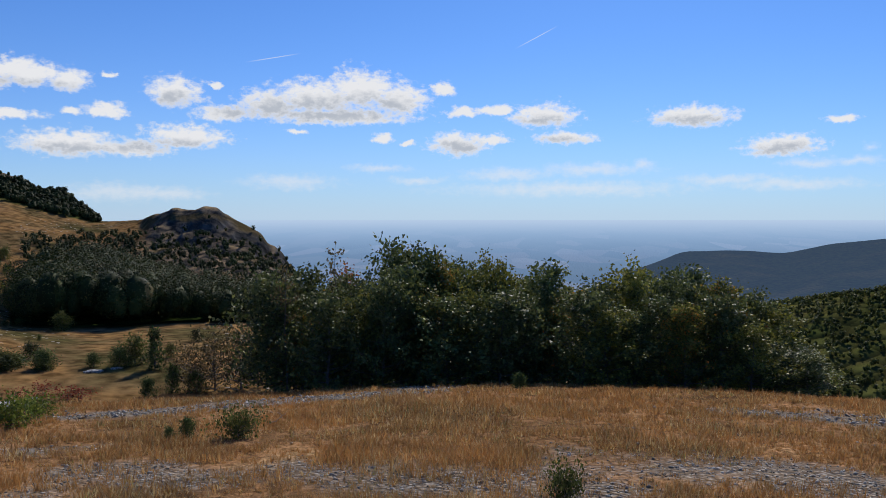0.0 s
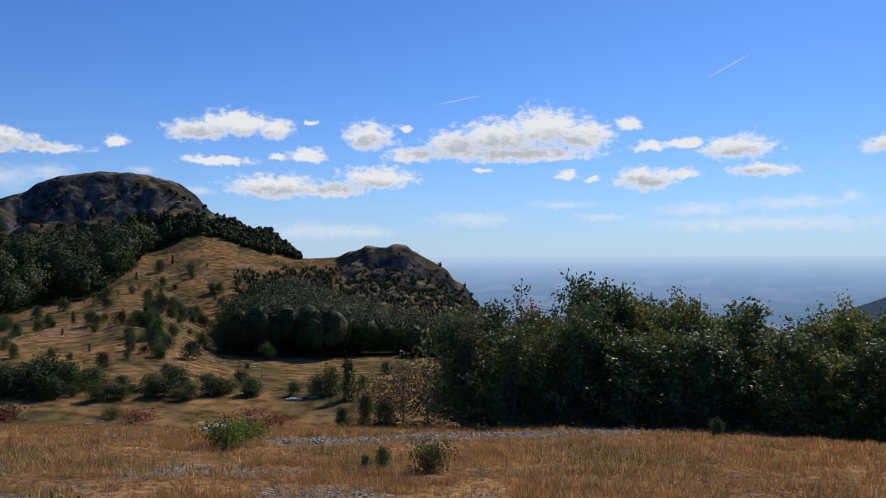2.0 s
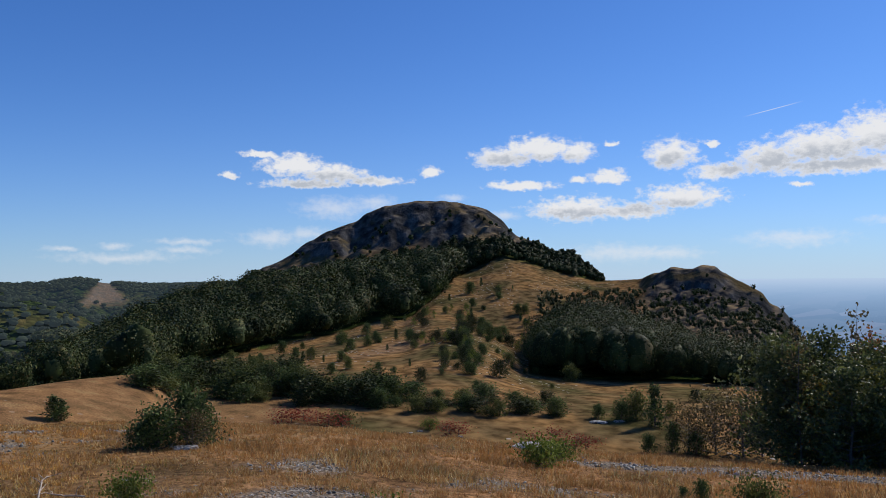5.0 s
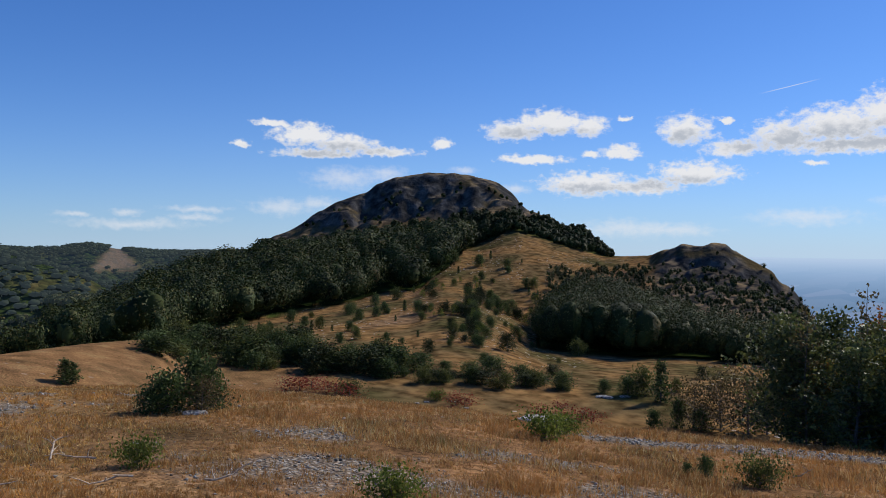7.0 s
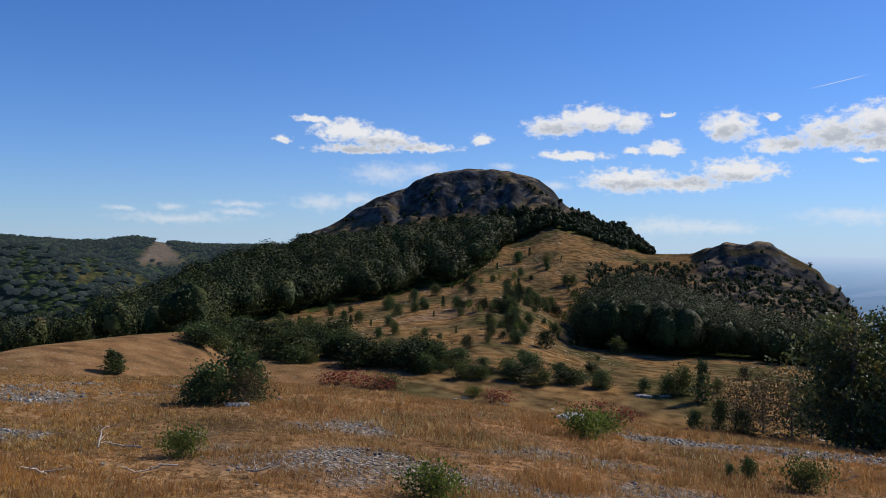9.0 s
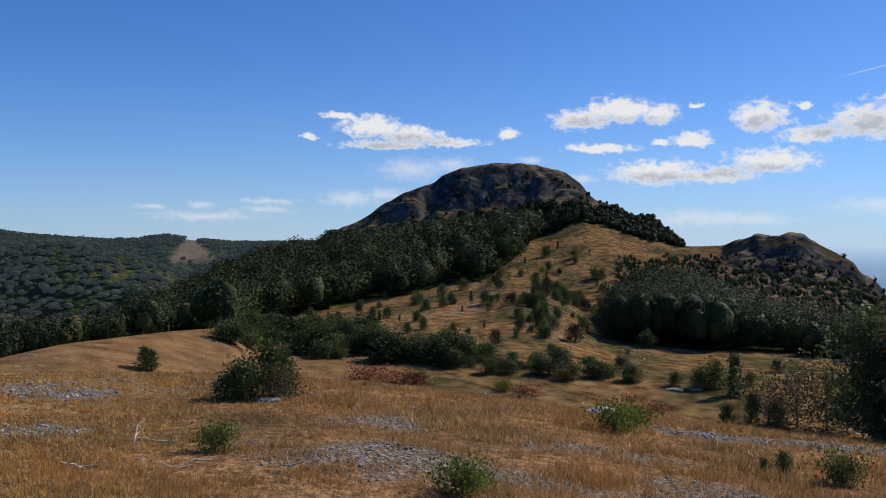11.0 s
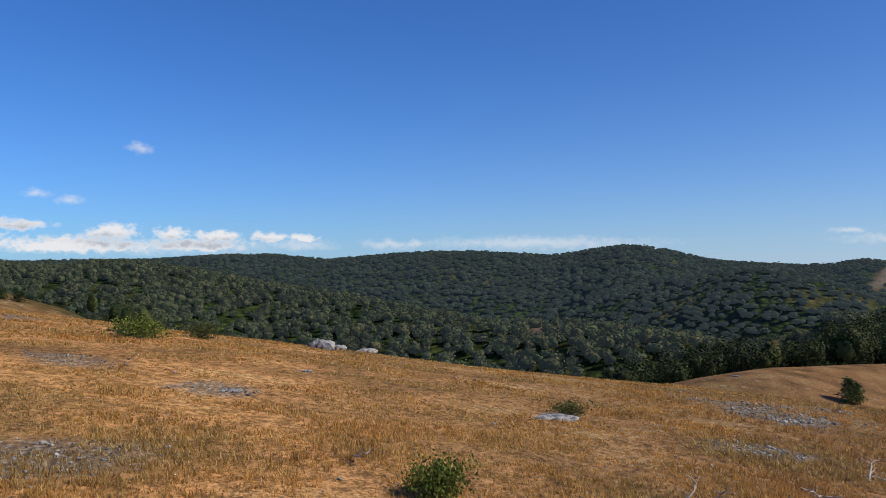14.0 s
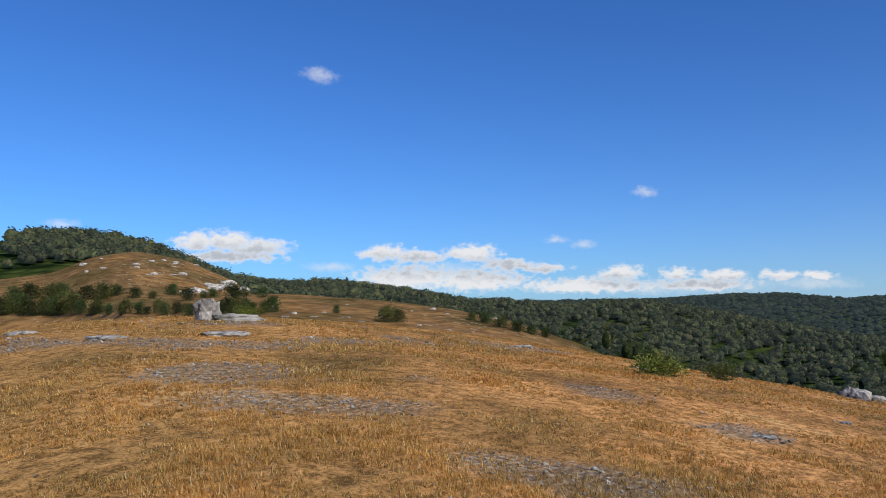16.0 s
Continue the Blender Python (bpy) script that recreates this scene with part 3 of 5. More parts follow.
    rockc = ramp(t, r2, [(0.32, (0.018, 0.018, 0.018)), (0.70, (0.115, 0.105, 0.095)), (0.5, (0.050, 0.048, 0.045))])
    scrub = mnode(t, "ShaderNodeMapRange", {0: r1, 1: 0.53, 2: 0.60, 3: 0.0, 4: 0.7}).outputs[0]
    rockc = mixrgb(t, scrub, rockc, (0.105, 0.075, 0.032, 1))
    # flatter rock paled: dry grass, and sunlight on the ledges put into the colour
    flatness = mnode(t, "ShaderNodeSeparateXYZ", {0: t.nodes.new("ShaderNodeNewGeometry").outputs["Normal"]}).outputs[2]
    sunlit_ledge = mnode(t, "ShaderNodeMath", {0: mnode(t, "ShaderNodeMapRange", {0: flatness, 1: 0.84, 2: 0.97}).outputs[0], 1: mnode(t, "ShaderNodeMapRange", {0: r2, 1: 0.42, 2: 0.60}).outputs[0]}, operation="MULTIPLY").outputs[0]
    rockc = mixrgb(t, sunlit_ledge, rockc, (0.24, 0.17, 0.095, 1))
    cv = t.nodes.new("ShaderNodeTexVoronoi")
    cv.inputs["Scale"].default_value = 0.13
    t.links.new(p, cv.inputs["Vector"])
    # tree crowns as cells; the shade between them is put into the colour
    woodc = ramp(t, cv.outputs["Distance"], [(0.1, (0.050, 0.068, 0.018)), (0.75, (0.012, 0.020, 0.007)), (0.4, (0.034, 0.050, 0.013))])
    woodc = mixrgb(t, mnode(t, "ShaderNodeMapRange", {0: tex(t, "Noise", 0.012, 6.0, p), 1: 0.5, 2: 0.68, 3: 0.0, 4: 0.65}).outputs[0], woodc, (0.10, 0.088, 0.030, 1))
    field = t.nodes.new("ShaderNodeTexVoronoi")
    field.inputs["Scale"].default_value = 0.012
    t.links.new(mnode(t, "ShaderNodeMapping", {"Vector": p, "Scale": (1.0, 0.35, 1.0)}).outputs[0], field.inputs["Vector"])
    sepc = mnode(t, "ShaderNodeSeparateColor", {0: field.outputs["Color"]})
    plainc = ramp(t, sepc.outputs[0], [(0.0, (0.06, 0.08, 0.07)), (1.0, (0.36, 0.32, 0.29)), (0.5, (0.12, 0.14, 0.12)), (0.8, (0.22, 0.19, 0.17))])
    col = mixrgb(t, attr(t, "gravel"), turf, stones)
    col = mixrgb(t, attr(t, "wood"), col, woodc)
    col = mixrgb(t, attr(t, "rock"), col, rockc)
    col = mixrgb(t, attr(t, "plain"), col, plainc)
    t.links.new(col, b.inputs["Base Color"])
    b.inputs["Roughness"].default_value = 0.95
    b.inputs["Specular IOR Level"].default_value = 0.0
    hb = mixrgb(t, attr(t, "gravel"), n_fine, vor.outputs["Distance"])
    hb = mixrgb(t, attr(t, "rock"), hb, mnode(t, "ShaderNodeMath", {0: r2, 1: 22.0}, operation="MULTIPLY").outputs[0])
    hb = mixrgb(t, attr(t, "wood"), hb, mnode(t, "ShaderNodeMath", {0: cv.outputs["Distance"], 1: -60.0}, operation="MULTIPLY").outputs[0])
    bump(t, b, hb, 0.8, 0.07)
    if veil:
        # distant haze painted as emission: dark blue on ridges, paler over the plain
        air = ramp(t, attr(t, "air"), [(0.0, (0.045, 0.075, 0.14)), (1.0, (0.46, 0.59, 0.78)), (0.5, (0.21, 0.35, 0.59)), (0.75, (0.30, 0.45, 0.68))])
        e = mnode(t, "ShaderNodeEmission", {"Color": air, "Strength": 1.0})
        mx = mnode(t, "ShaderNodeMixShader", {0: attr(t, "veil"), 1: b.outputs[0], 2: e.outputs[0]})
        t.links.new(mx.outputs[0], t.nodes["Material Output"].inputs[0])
    return m


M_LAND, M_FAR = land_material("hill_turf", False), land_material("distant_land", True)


# ---- mesh helpers ----
def mesh_np(name, verts, faces, mat, smooth_shade=False):
    verts, faces = np.asarray(verts, np.float32), np.asarray(faces, np.int32)
    me = bpy.data.meshes.new(name)
    n, k = faces.shape
    me.vertices.add(len(verts))
    me.vertices.foreach_set("co", verts.ravel())
    me.loops.add(n * k)
    me.loops.foreach_set("vertex_index", faces.ravel())
    me.polygons.add(n)
    me.polygons.foreach_set("loop_start", np.arange(0, n * k, k, dtype=np.int32))
    if smooth_shade:
        me.polygons.foreach_set("use_smooth", np.ones(n, bool))
    me.update(calc_edges=True)
    me.materials.append(mat)
    return me


def child(name, me, parent, label=""):
    ob = new(name, me)
    ob.parent = parent
    return tagged(ob, label)


def leaves(centres, size, rng, flat=0.0, plump=0.55):
    """Small pointed leaf blades at the centres, turned at random."""
    n = len(centres)
    u = rng.normal(size=(n, 3))
    u /= np.linalg.norm(u, axis=1)[:, None]
    w = rng.normal(size=(n, 3))
    w[:, 2] *= 1 - flat
    w = np.cross(u, w)
    w /= np.linalg.norm(w, axis=1)[:, None] + 1e-9
    s = size * rng.uniform(0.6, 1.35, (n, 1))
    q = np.stack([centres - u * s, centres + w * s * plump, centres + u * s, centres - w * s * plump], 1)
    return q.reshape(-1, 3), np.arange(4 * n).reshape(n, 4)


def tube(points, radii, sides=6):
    pts = np.array(points, float)
    V, F = [], []
    for i, p in enumerate(pts):
        d = pts[min(i + 1, len(pts) - 1)] - pts[max(i - 1, 0)]
        d /= np.linalg.norm(d) + 1e-9
        a = np.cross(d, (0.3, 0.9, 0.2))
        a /= np.linalg.norm(a) + 1e-9
        b2 = np.cross(d, a)
        for k in range(sides):
            th = 2 * math.pi * k / sides
            V.append(p + radii[i] * (a * math.cos(th) + b2 * math.sin(th)))
    for i in range(len(pts) - 1):
        for k in range(sides):
            F.append((i * sides + k, i * sides + (k + 1) % sides, (i + 1) * sides + (k + 1) % sides, (i + 1) * sides + k))
    return np.array(V), np.array(F)


def join(parts):
    V, F, o = [], [], 0
    for v, f in parts:
        V.append(v), F.append(f + o)
        o += len(v)
    return np.concatenate(V), np.concatenate(F)


def limbs(rng, h, spread, low, count, r0, wander=0.06):
    """A tapered trunk and limbs; gives the wood and the points along the limbs where leaves grow."""
    n = 7
    zs = np.linspace(0, 1, n)
    sway = np.cumsum(rng.normal(0, wander * h / n, (n, 2)), 0)
    axis = np.stack([sway[:, 0], sway[:, 1], zs * h * 0.95], 1)
    axis[0, 2] = -0.15
    parts = [tube(axis, r0 * (1 - 0.88 * zs))]
    tips = [axis[-1]]
    for k in range(count):
        f = low + (0.96 - low) * (k + rng.uniform(0, 0.9)) / count
        base = np.array([np.interp(f, zs, axis[:, i]) for i in range(3)])
        th = k * 2.4 + rng.uniform(-0.6, 0.6)
        length = spread * (1.05 - 0.78 * ((f - low) / (1 - low)) ** 1.3) * rng.uniform(0.65, 1.15)
        rise = rng.uniform(0.25, 0.75)
        mid = base + length * 0.5 * np.array([math.cos(th), math.sin(th), rise * 0.6])
        end = base + length * np.array([math.cos(th + rng.uniform(-.3, .3)), math.sin(th + rng.uniform(-.3, .3)), rise])
        rr = r0 * (1 - 0.85 * f) * 0.5
        parts.append(tube([base, mid, end], [rr, rr * 0.6, rr * 0.18], 4))
        for s in np.linspace(0.3, 1.0, 5):
            q = base + (mid - base) * min(1, 2 * s) if s < 0.5 else mid + (end - mid) * (2 * s - 1)
            tips.append(q + rng.normal(0, 0.06 * spread, 3))
    return join(parts), np.array(tips)


def tree(name, seed, h, spread, low, count, n_leaves, leaf, mat, label, category="tree", puffy=0.16, r0=0.07, parts=("trunk", "crown")):
    rng = np.random.default_rng(seed)
    (wv, wf), tips = limbs(rng, h, spread, low, count, r0)
    pick = tips[rng.integers(0, len(tips), n_leaves)]
    c = pick + rng.normal(0, 1, (n_leaves, 3)) * np.array([spread * puffy, spread * puffy, spread * puffy * 0.9])
    c[:, 2] = np.maximum(c[:, 2], 0.03)
    ob = new(name)
    ob.empty_display_size = 0.2
    tagged(ob, label, category)
    child(parts[0], mesh_np(parts[0], wv, wf, m_bark, True), ob)
    child(parts[1], mesh_np(parts[1], *leaves(c, leaf, rng), mat), ob)
    return ob


def put(ob, x, y, z, turn=0.0, s=1.0, sz=None):
    """A copy at a place, turned and scaled."""
    return copy_thing(ob, pose(x, y, z, 0, 0, turn) @ Matrix.Diagonal((s, s, sz or s, 1)))


def set_first(ob, x, y, z, turn=0.0, s=1.0, sz=None):
    ob.matrix_basis = pose(x, y, z, 0, 0, turn) @ Matrix.Diagonal((s, s, sz or s, 1))


class Planter:
    """Puts the first of a kind itself, then copies."""
    def __init__(self, kinds, group):
        self.kinds, self.used, self.group = kinds, set(), group
        for k in kinds:
            tagged(k, group=group)

    def __call__(self, i, x, y, z, turn, s, sz=None):
        k = self.kinds[i % len(self.kinds)]
        if k.name in self.used:
            return put(k, x, y, z, turn, s / 1.0, sz)
        self.used.add(k.name)
        self.first = self.first if hasattr(self, "first") else {}
        self.first[k.name] = (x, y, z, turn, s, sz)
        return k

    def done(self):
        for k in self.kinds:
            if k.name in self.used:
                set_first(k, *self.first[k.name])


# ---- ground: one sheet, fine near the viewer and coarse far off ----
TRACK = [(-10.8, -11.54), (-10.8, -11.59), (-4.8, -11.95), (1.4, -12.46), (7.6, -12.75), (12.4, -13.03), (19.2, -12.99), (23.9, -12.99)]
TRACK_PTS = np.array([spot(*q)[:2] for q in TRACK])
LANE = [(152.2, -2.15), (147, -2.3), (142.1, -2.4), (136, -2.55), (130.6, -2.6), (124.5, -2.75), (119.6, -3.0), (117, -3.2)]
LANE_PTS = np.array([spot(*q)[:2] for q in LANE])
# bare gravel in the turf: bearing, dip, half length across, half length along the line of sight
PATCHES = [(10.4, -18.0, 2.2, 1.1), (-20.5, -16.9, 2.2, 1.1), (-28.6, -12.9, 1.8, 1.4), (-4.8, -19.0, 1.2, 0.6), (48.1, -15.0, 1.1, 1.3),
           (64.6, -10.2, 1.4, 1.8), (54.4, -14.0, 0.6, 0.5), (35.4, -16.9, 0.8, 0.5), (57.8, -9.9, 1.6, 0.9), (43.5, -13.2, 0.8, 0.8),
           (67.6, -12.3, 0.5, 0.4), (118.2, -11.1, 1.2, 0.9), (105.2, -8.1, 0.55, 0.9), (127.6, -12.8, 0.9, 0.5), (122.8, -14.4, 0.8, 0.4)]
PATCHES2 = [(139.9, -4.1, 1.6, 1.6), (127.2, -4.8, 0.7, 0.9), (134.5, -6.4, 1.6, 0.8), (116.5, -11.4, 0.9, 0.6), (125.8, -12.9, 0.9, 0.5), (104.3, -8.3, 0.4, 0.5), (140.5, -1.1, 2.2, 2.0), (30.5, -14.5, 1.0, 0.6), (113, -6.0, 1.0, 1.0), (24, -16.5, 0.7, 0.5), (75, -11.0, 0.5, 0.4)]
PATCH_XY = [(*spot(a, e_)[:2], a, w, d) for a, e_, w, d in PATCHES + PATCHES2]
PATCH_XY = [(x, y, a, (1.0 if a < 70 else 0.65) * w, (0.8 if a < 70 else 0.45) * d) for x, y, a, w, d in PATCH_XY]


def line_distance(x, y, pts):
    best = np.full(np.shape(x), 1e9)
    for (x0, y0), (x1, y1) in zip(pts[:-1], pts[1:]):
        dx, dy = x1 - x0, y1 - y0
        u = np.clip(((x - x0) * dx + (y - y0) * dy) / (dx * dx + dy * dy + 1e-9), 0, 1)
        best = np.minimum(best, np.hypot(x - x0 - u * dx, y - y0 - u * dy))
    return best


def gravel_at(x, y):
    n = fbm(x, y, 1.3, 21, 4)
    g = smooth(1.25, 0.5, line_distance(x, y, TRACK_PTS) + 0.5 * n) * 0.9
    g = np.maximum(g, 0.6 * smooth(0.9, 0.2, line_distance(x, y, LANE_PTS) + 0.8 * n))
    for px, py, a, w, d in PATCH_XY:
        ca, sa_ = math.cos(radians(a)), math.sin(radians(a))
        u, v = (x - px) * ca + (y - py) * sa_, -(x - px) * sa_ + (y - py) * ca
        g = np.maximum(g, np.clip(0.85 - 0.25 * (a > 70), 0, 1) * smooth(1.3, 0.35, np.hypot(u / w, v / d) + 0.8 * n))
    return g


def rise(r, z):
    return np.degrees(np.arctan2(z - EYE, r))


def wood_at(az, r, z):
    """How wooded the land is at a bearing and distance."""
    el = rise(r, z)
    r3, r4 = table(UPPER, az, 0.6)[0], table(SKYLINE, az)[0]
    edge = 0.18 * vnoise(az * 40, r, 30, 88)
    foot = np.interp(az, [30.0, 30.7, 32.3, 34.1, 35.1, 36.3, 37.2, 40.4, 44.4, 48.4, 52.3, 56, 74], [2.4, 1.33, 0.81, 0.04, -1.21, -2.06, -2.77, -3.37, -4.25, -4.97, -5.76, -7.0, -14])
    head = np.interp(az, [30, 34, 35.2, 38.1, 40.5, 42.6, 44.6, 46.2, 47.9, 48.6], [2.3, 2.3, 1.8, 1.6, 1.1, 0.8, 0.4, 0.2, 0.1, 9.0])
    spur = (az > 30) * (az < 76) * smooth(-0.05, 0.1, el - foot + edge) * smooth(0.1, -0.1, el - head + edge) * (r > 100) * smooth(r4 + 45, r4 + 15, r)
    strip = smooth(23.2, 24, az) * smooth(34, 33, az) * smooth(2, 6, r - r3) * smooth(r4 + 8, r4, r) * smooth(2.5, 2.3, el)
    wfoot = np.interp(az, [12, 13.6, 15.9, 18.5, 22.2, 26.1, 28.7], [-7.5, -7.45, -7.36, -7.23, -7.38, -7.19, -6.9])
    whead = np.interp(az, [11.5, 13.2, 16.7, 20.4, 21.6, 24.3, 25.9, 27.4, 28.8], [-6.2, -6.0, -5.6, -4.4, -4.0, -3.4, -3.6, -4.0, -4.8])
    woods = (az > 11) * smooth(28.9, 28.5, az) * smooth(-0.05, 0.08, el - wfoot) * smooth(0.2, -0.2, el - whead + edge) * (r > 120) * (r < 240)
    away = smooth(420, 450, r) * smooth(44, 48, az)
    valley = smooth(66, 72, az) * smooth(118, 112, az) * smooth(90, 110, r)
    back = smooth(112, 118, az) * smooth(200, 240, r)
    right = smooth(9, 4, az) * smooth(80, 110, r)
    return np.clip(np.maximum.reduce([spur, strip, woods, away, valley, back, right * 0.95]), 0, 1)


def scar_at(az, r, x, y):
    """Bare brown strips along the crest of the far slope, and the pale rock cone behind it."""
    z = height(x, y)
    el = rise(r, z)
    rc = crest(SLOPE, az)[0]
    strips = smooth(58, 59, az) * smooth(70, 67, az) * smooth(140, 60, np.abs(r - rc + 40)) * smooth(0.75, 1.1, fbm(x, y, 45, 71))
    cone = smooth(1100, 1200, r) * smooth(1.0, 0.7, np.abs(az - 58.0) / (0.35 + np.clip(-0.1 - el, 0, 3))) * smooth(-1.9, -1.5, el)
    knoll = smooth(1.2, 0.8, np.hypot((az - 80.3) / 1.6, (el + 4.9) / 0.45)) * (r < 700) * smooth(-0.3, 0.2, fbm(x, y, 20, 73))
    return strips, cone, knoll


def build_land():
    az_in = np.concatenate([np.arange(-33, 9, 0.32), np.arange(9, 50, 0.16), np.arange(50, 156, 0.32)])
    az_out_ = np.concatenate([np.arange(-180, -33, 3.0), az_in, np.arange(156, 180, 3.0)])
    r = np.concatenate([[0.0], 0.8 * 1.031 ** np.arange(0, 275)])
    r = np.sort(np.concatenate([r[r < 420], np.arange(196.0, 330.0, 2.6)]))
    r2 = np.concatenate([[r[-1]], r[-1] * 1.026 ** np.arange(1, 120)])
    r2 = r2[r2 < 4980]
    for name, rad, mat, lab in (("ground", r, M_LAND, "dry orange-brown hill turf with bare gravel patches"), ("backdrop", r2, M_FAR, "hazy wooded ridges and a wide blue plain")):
        A2, R2 = np.meshgrid(np.radians(az_out_), rad, indexing="ij")
        X, Y = -np.sin(A2) * R2, np.cos(A2) * R2
        Z = height(X, Y)
        na, nr = A2.shape
        idx = np.arange(na * nr).reshape(na, nr)
        nxt = np.roll(idx, -1, axis=0)
        F = np.stack([idx[:, :-1], nxt[:, :-1], nxt[:, 1:], idx[:, 1:]], -1).reshape(-1, 4)
        me = mesh_np(name, np.stack([X, Y, Z], -1).reshape(-1, 3), F[:, ::-1], mat, True)
        az, x, y, z, rr = np.degrees(A2).ravel(), X.ravel(), Y.ravel(), Z.ravel(), R2.ravel()
        el = rise(rr, z)
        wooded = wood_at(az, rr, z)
        strips, cone, knoll = scar_at(az, rr, x, y)
        dome = smooth(24, 27, az) * smooth(49.5, 48.5, az) * smooth(283, 289, rr + 4 * fbm(x, y, 14, 31)) * smooth(420, 400, rr) * (1 - wooded)
        knob = smooth(9, 11, az) * smooth(21.2, 20, az) * smooth(172, 185, rr + 5 * fbm(x, y, 12, 33)) * smooth(-24, -16, z) * (rr < 330)
        moor = np.where(az > 44, 0.3 * smooth(42, 62, rr) + 0.7 * smooth(92, 125, rr), smooth(42, 62, rr)) * (az < 100) + smooth(55, 85, rr) * (az >= 100) * 0.85
        bare = np.clip(strips + cone + knoll, 0, 1)
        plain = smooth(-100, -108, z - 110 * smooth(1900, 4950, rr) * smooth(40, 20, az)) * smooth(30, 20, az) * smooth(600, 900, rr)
        # two of the layers set the tone and strength of the painted haze
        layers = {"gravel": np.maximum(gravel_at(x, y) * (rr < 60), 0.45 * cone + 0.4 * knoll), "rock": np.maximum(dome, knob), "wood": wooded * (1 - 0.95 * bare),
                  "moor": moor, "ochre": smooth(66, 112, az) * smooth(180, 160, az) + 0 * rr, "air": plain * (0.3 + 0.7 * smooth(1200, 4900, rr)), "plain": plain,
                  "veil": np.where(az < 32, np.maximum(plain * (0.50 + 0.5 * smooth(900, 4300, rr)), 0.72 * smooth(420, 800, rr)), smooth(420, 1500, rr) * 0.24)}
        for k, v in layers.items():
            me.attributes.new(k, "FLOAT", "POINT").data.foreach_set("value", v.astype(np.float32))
        ob = tagged(new(name, me), lab, "hillside" if name == "ground" else "distance", kind="structure")


build_land()


# ---- woods: too many trees to count ----
def outward_leaves(c, nrm, size, rng):
    """Sprays of leaves that face out of their crown."""
    n = len(c)
    a = np.cross(nrm, rng.normal(size=(n, 3)))
    a /= np.linalg.norm(a, axis=1)[:, None] + 1e-9
    b = np.cross(nrm, a)
    s = size * rng.uniform(0.6, 1.35, (n, 1)) * np.clip(np.hypot(c[:, :1], c[:, 1:2]) / 210, 0.5, 1.25)
    q = np.stack([c - a * s, c + b * s * 0.85, c + a * s, c - b * s * 0.85], 1)
    return q.reshape(-1, 3), np.arange(4 * n).reshape(n, 4)


def cube_ball(k=3):
    """A ball of quads: unit points and faces."""
    V, F = [], []
    for ax in range(3):
        for sg in (-1.0, 1.0):
            o = len(V)
            for i in range(k + 1):
                for j in range(k + 1):
                    p = np.zeros(3)
                    p[ax], p[(ax + 1) % 3], p[(ax + 2) % 3] = sg, math.tan((i / k - 0.5) * 1.5708) * sg, math.tan((j / k - 0.5) * 1.5708)
                    V.append(p / np.linalg.norm(p))
            for i in range(k):
                for j in range(k):
                    q = o + i * (k + 1) + j
                    F.append((q, q + k + 1, q + k + 2, q + 1))
    return np.array(V), np.array(F)


BALL = cube_ball()


def wood(name, seed, n, az_range, r_range, test, h, n_leaves, leaf, mat, label, low=None, wide=1.0, dense=0.47):
    rng = np.random.default_rng(seed)
    az = rng.uniform(*az_range, n)
    r = np.sqrt(rng.uniform(r_range[0] ** 2, r_range[1] ** 2, n))
    x, y = -np.sin(np.radians(az)) * r, np.cos(np.radians(az)) * r
    z = height(x, y)
    keep = rng.uniform(0, 1, n) < test(az, r, z)
    x, y, z = x[keep], y[keep], z[keep]
    m = len(x)
    hh = h * rng.uniform(0.65, 1.25, m) * (1.0 if low is None else low(az[keep], r[keep], z))
    ww = hh * rng.uniform(0.30, 0.46, m) * wide
    lob = rng.normal(0, 0.35, (m, 6, 3))
    who = np.repeat(np.arange(m), n_leaves)
    d = rng.normal(size=(len(who), 3))
    d /= np.linalg.norm(d, axis=1)[:, None]
    rad = 0.35 + 0.65 * rng.uniform(0, 1, len(who)) ** 0.4
    lo = lob[who, rng.integers(0, 6, len(who))]
    c = np.stack([x[who] + ww[who] * (d[:, 0] * rad * 0.62 + lo[:, 0]), y[who] + ww[who] * (d[:, 1] * rad * 0.62 + lo[:, 1]),
                  z[who] + hh[who] * (0.52 + 0.36 * d[:, 2] * rad + 0.18 * lo[:, 2])], 1)
    out = d * np.array([1.0, 1.0, 0.8]) + 0.9 * lo + np.array([0, 0, 0.25]) + rng.normal(0, 0.30, d.shape)
    out /= np.linalg.norm(out, axis=1)[:, None]
    V, F = outward_leaves(c, out, leaf, rng)
    # the dense inside of each crown
    bv, bf = BALL
    bump_ = 0.82 + 0.30 * vnoise(bv[None, :, 0] * 1.7 + x[:, None], bv[None, :, 1] * 1.7 + y[:, None] + 2.3 * bv[None, :, 2], 1.0, 4)
    core = bv[None] * bump_[:, :, None] * np.stack([ww * dense, ww * dense, hh * 0.44 * (0.3 + 0.7 * dense)], 1)[:, None, :] + np.stack([x, y, z + 0.43 * hh], 1)[:, None, :]
    V, F = join([(V, F), (core.reshape(-1, 3), (bf[None] + len(bv) * np.arange(m)[:, None, None]).reshape(-1, 4))])
    return tagged(new(name, mesh_np(name, V, F, mat)), label, "forest", kind="stuff")


def stunted(a, r, z):
    """Trees grow lower towards the rocks and the valley's end."""
    head = np.interp(a, [34, 35.2, 38.1, 40.5, 42.6, 44.6, 46.2, 47.9, 50, 52, 58, 64, 68, 76], [2.3, 1.8, 1.6, 1.1, 0.8, 0.4, 0.2, 0.1, -0.4, 0.6, 0, -3, -4.5, -7])
    return (0.36 + 0.64 * smooth(0.0, -2.2, rise(r, z) - head)) * np.interp(a, [54, 62], [1.0, 0.62])


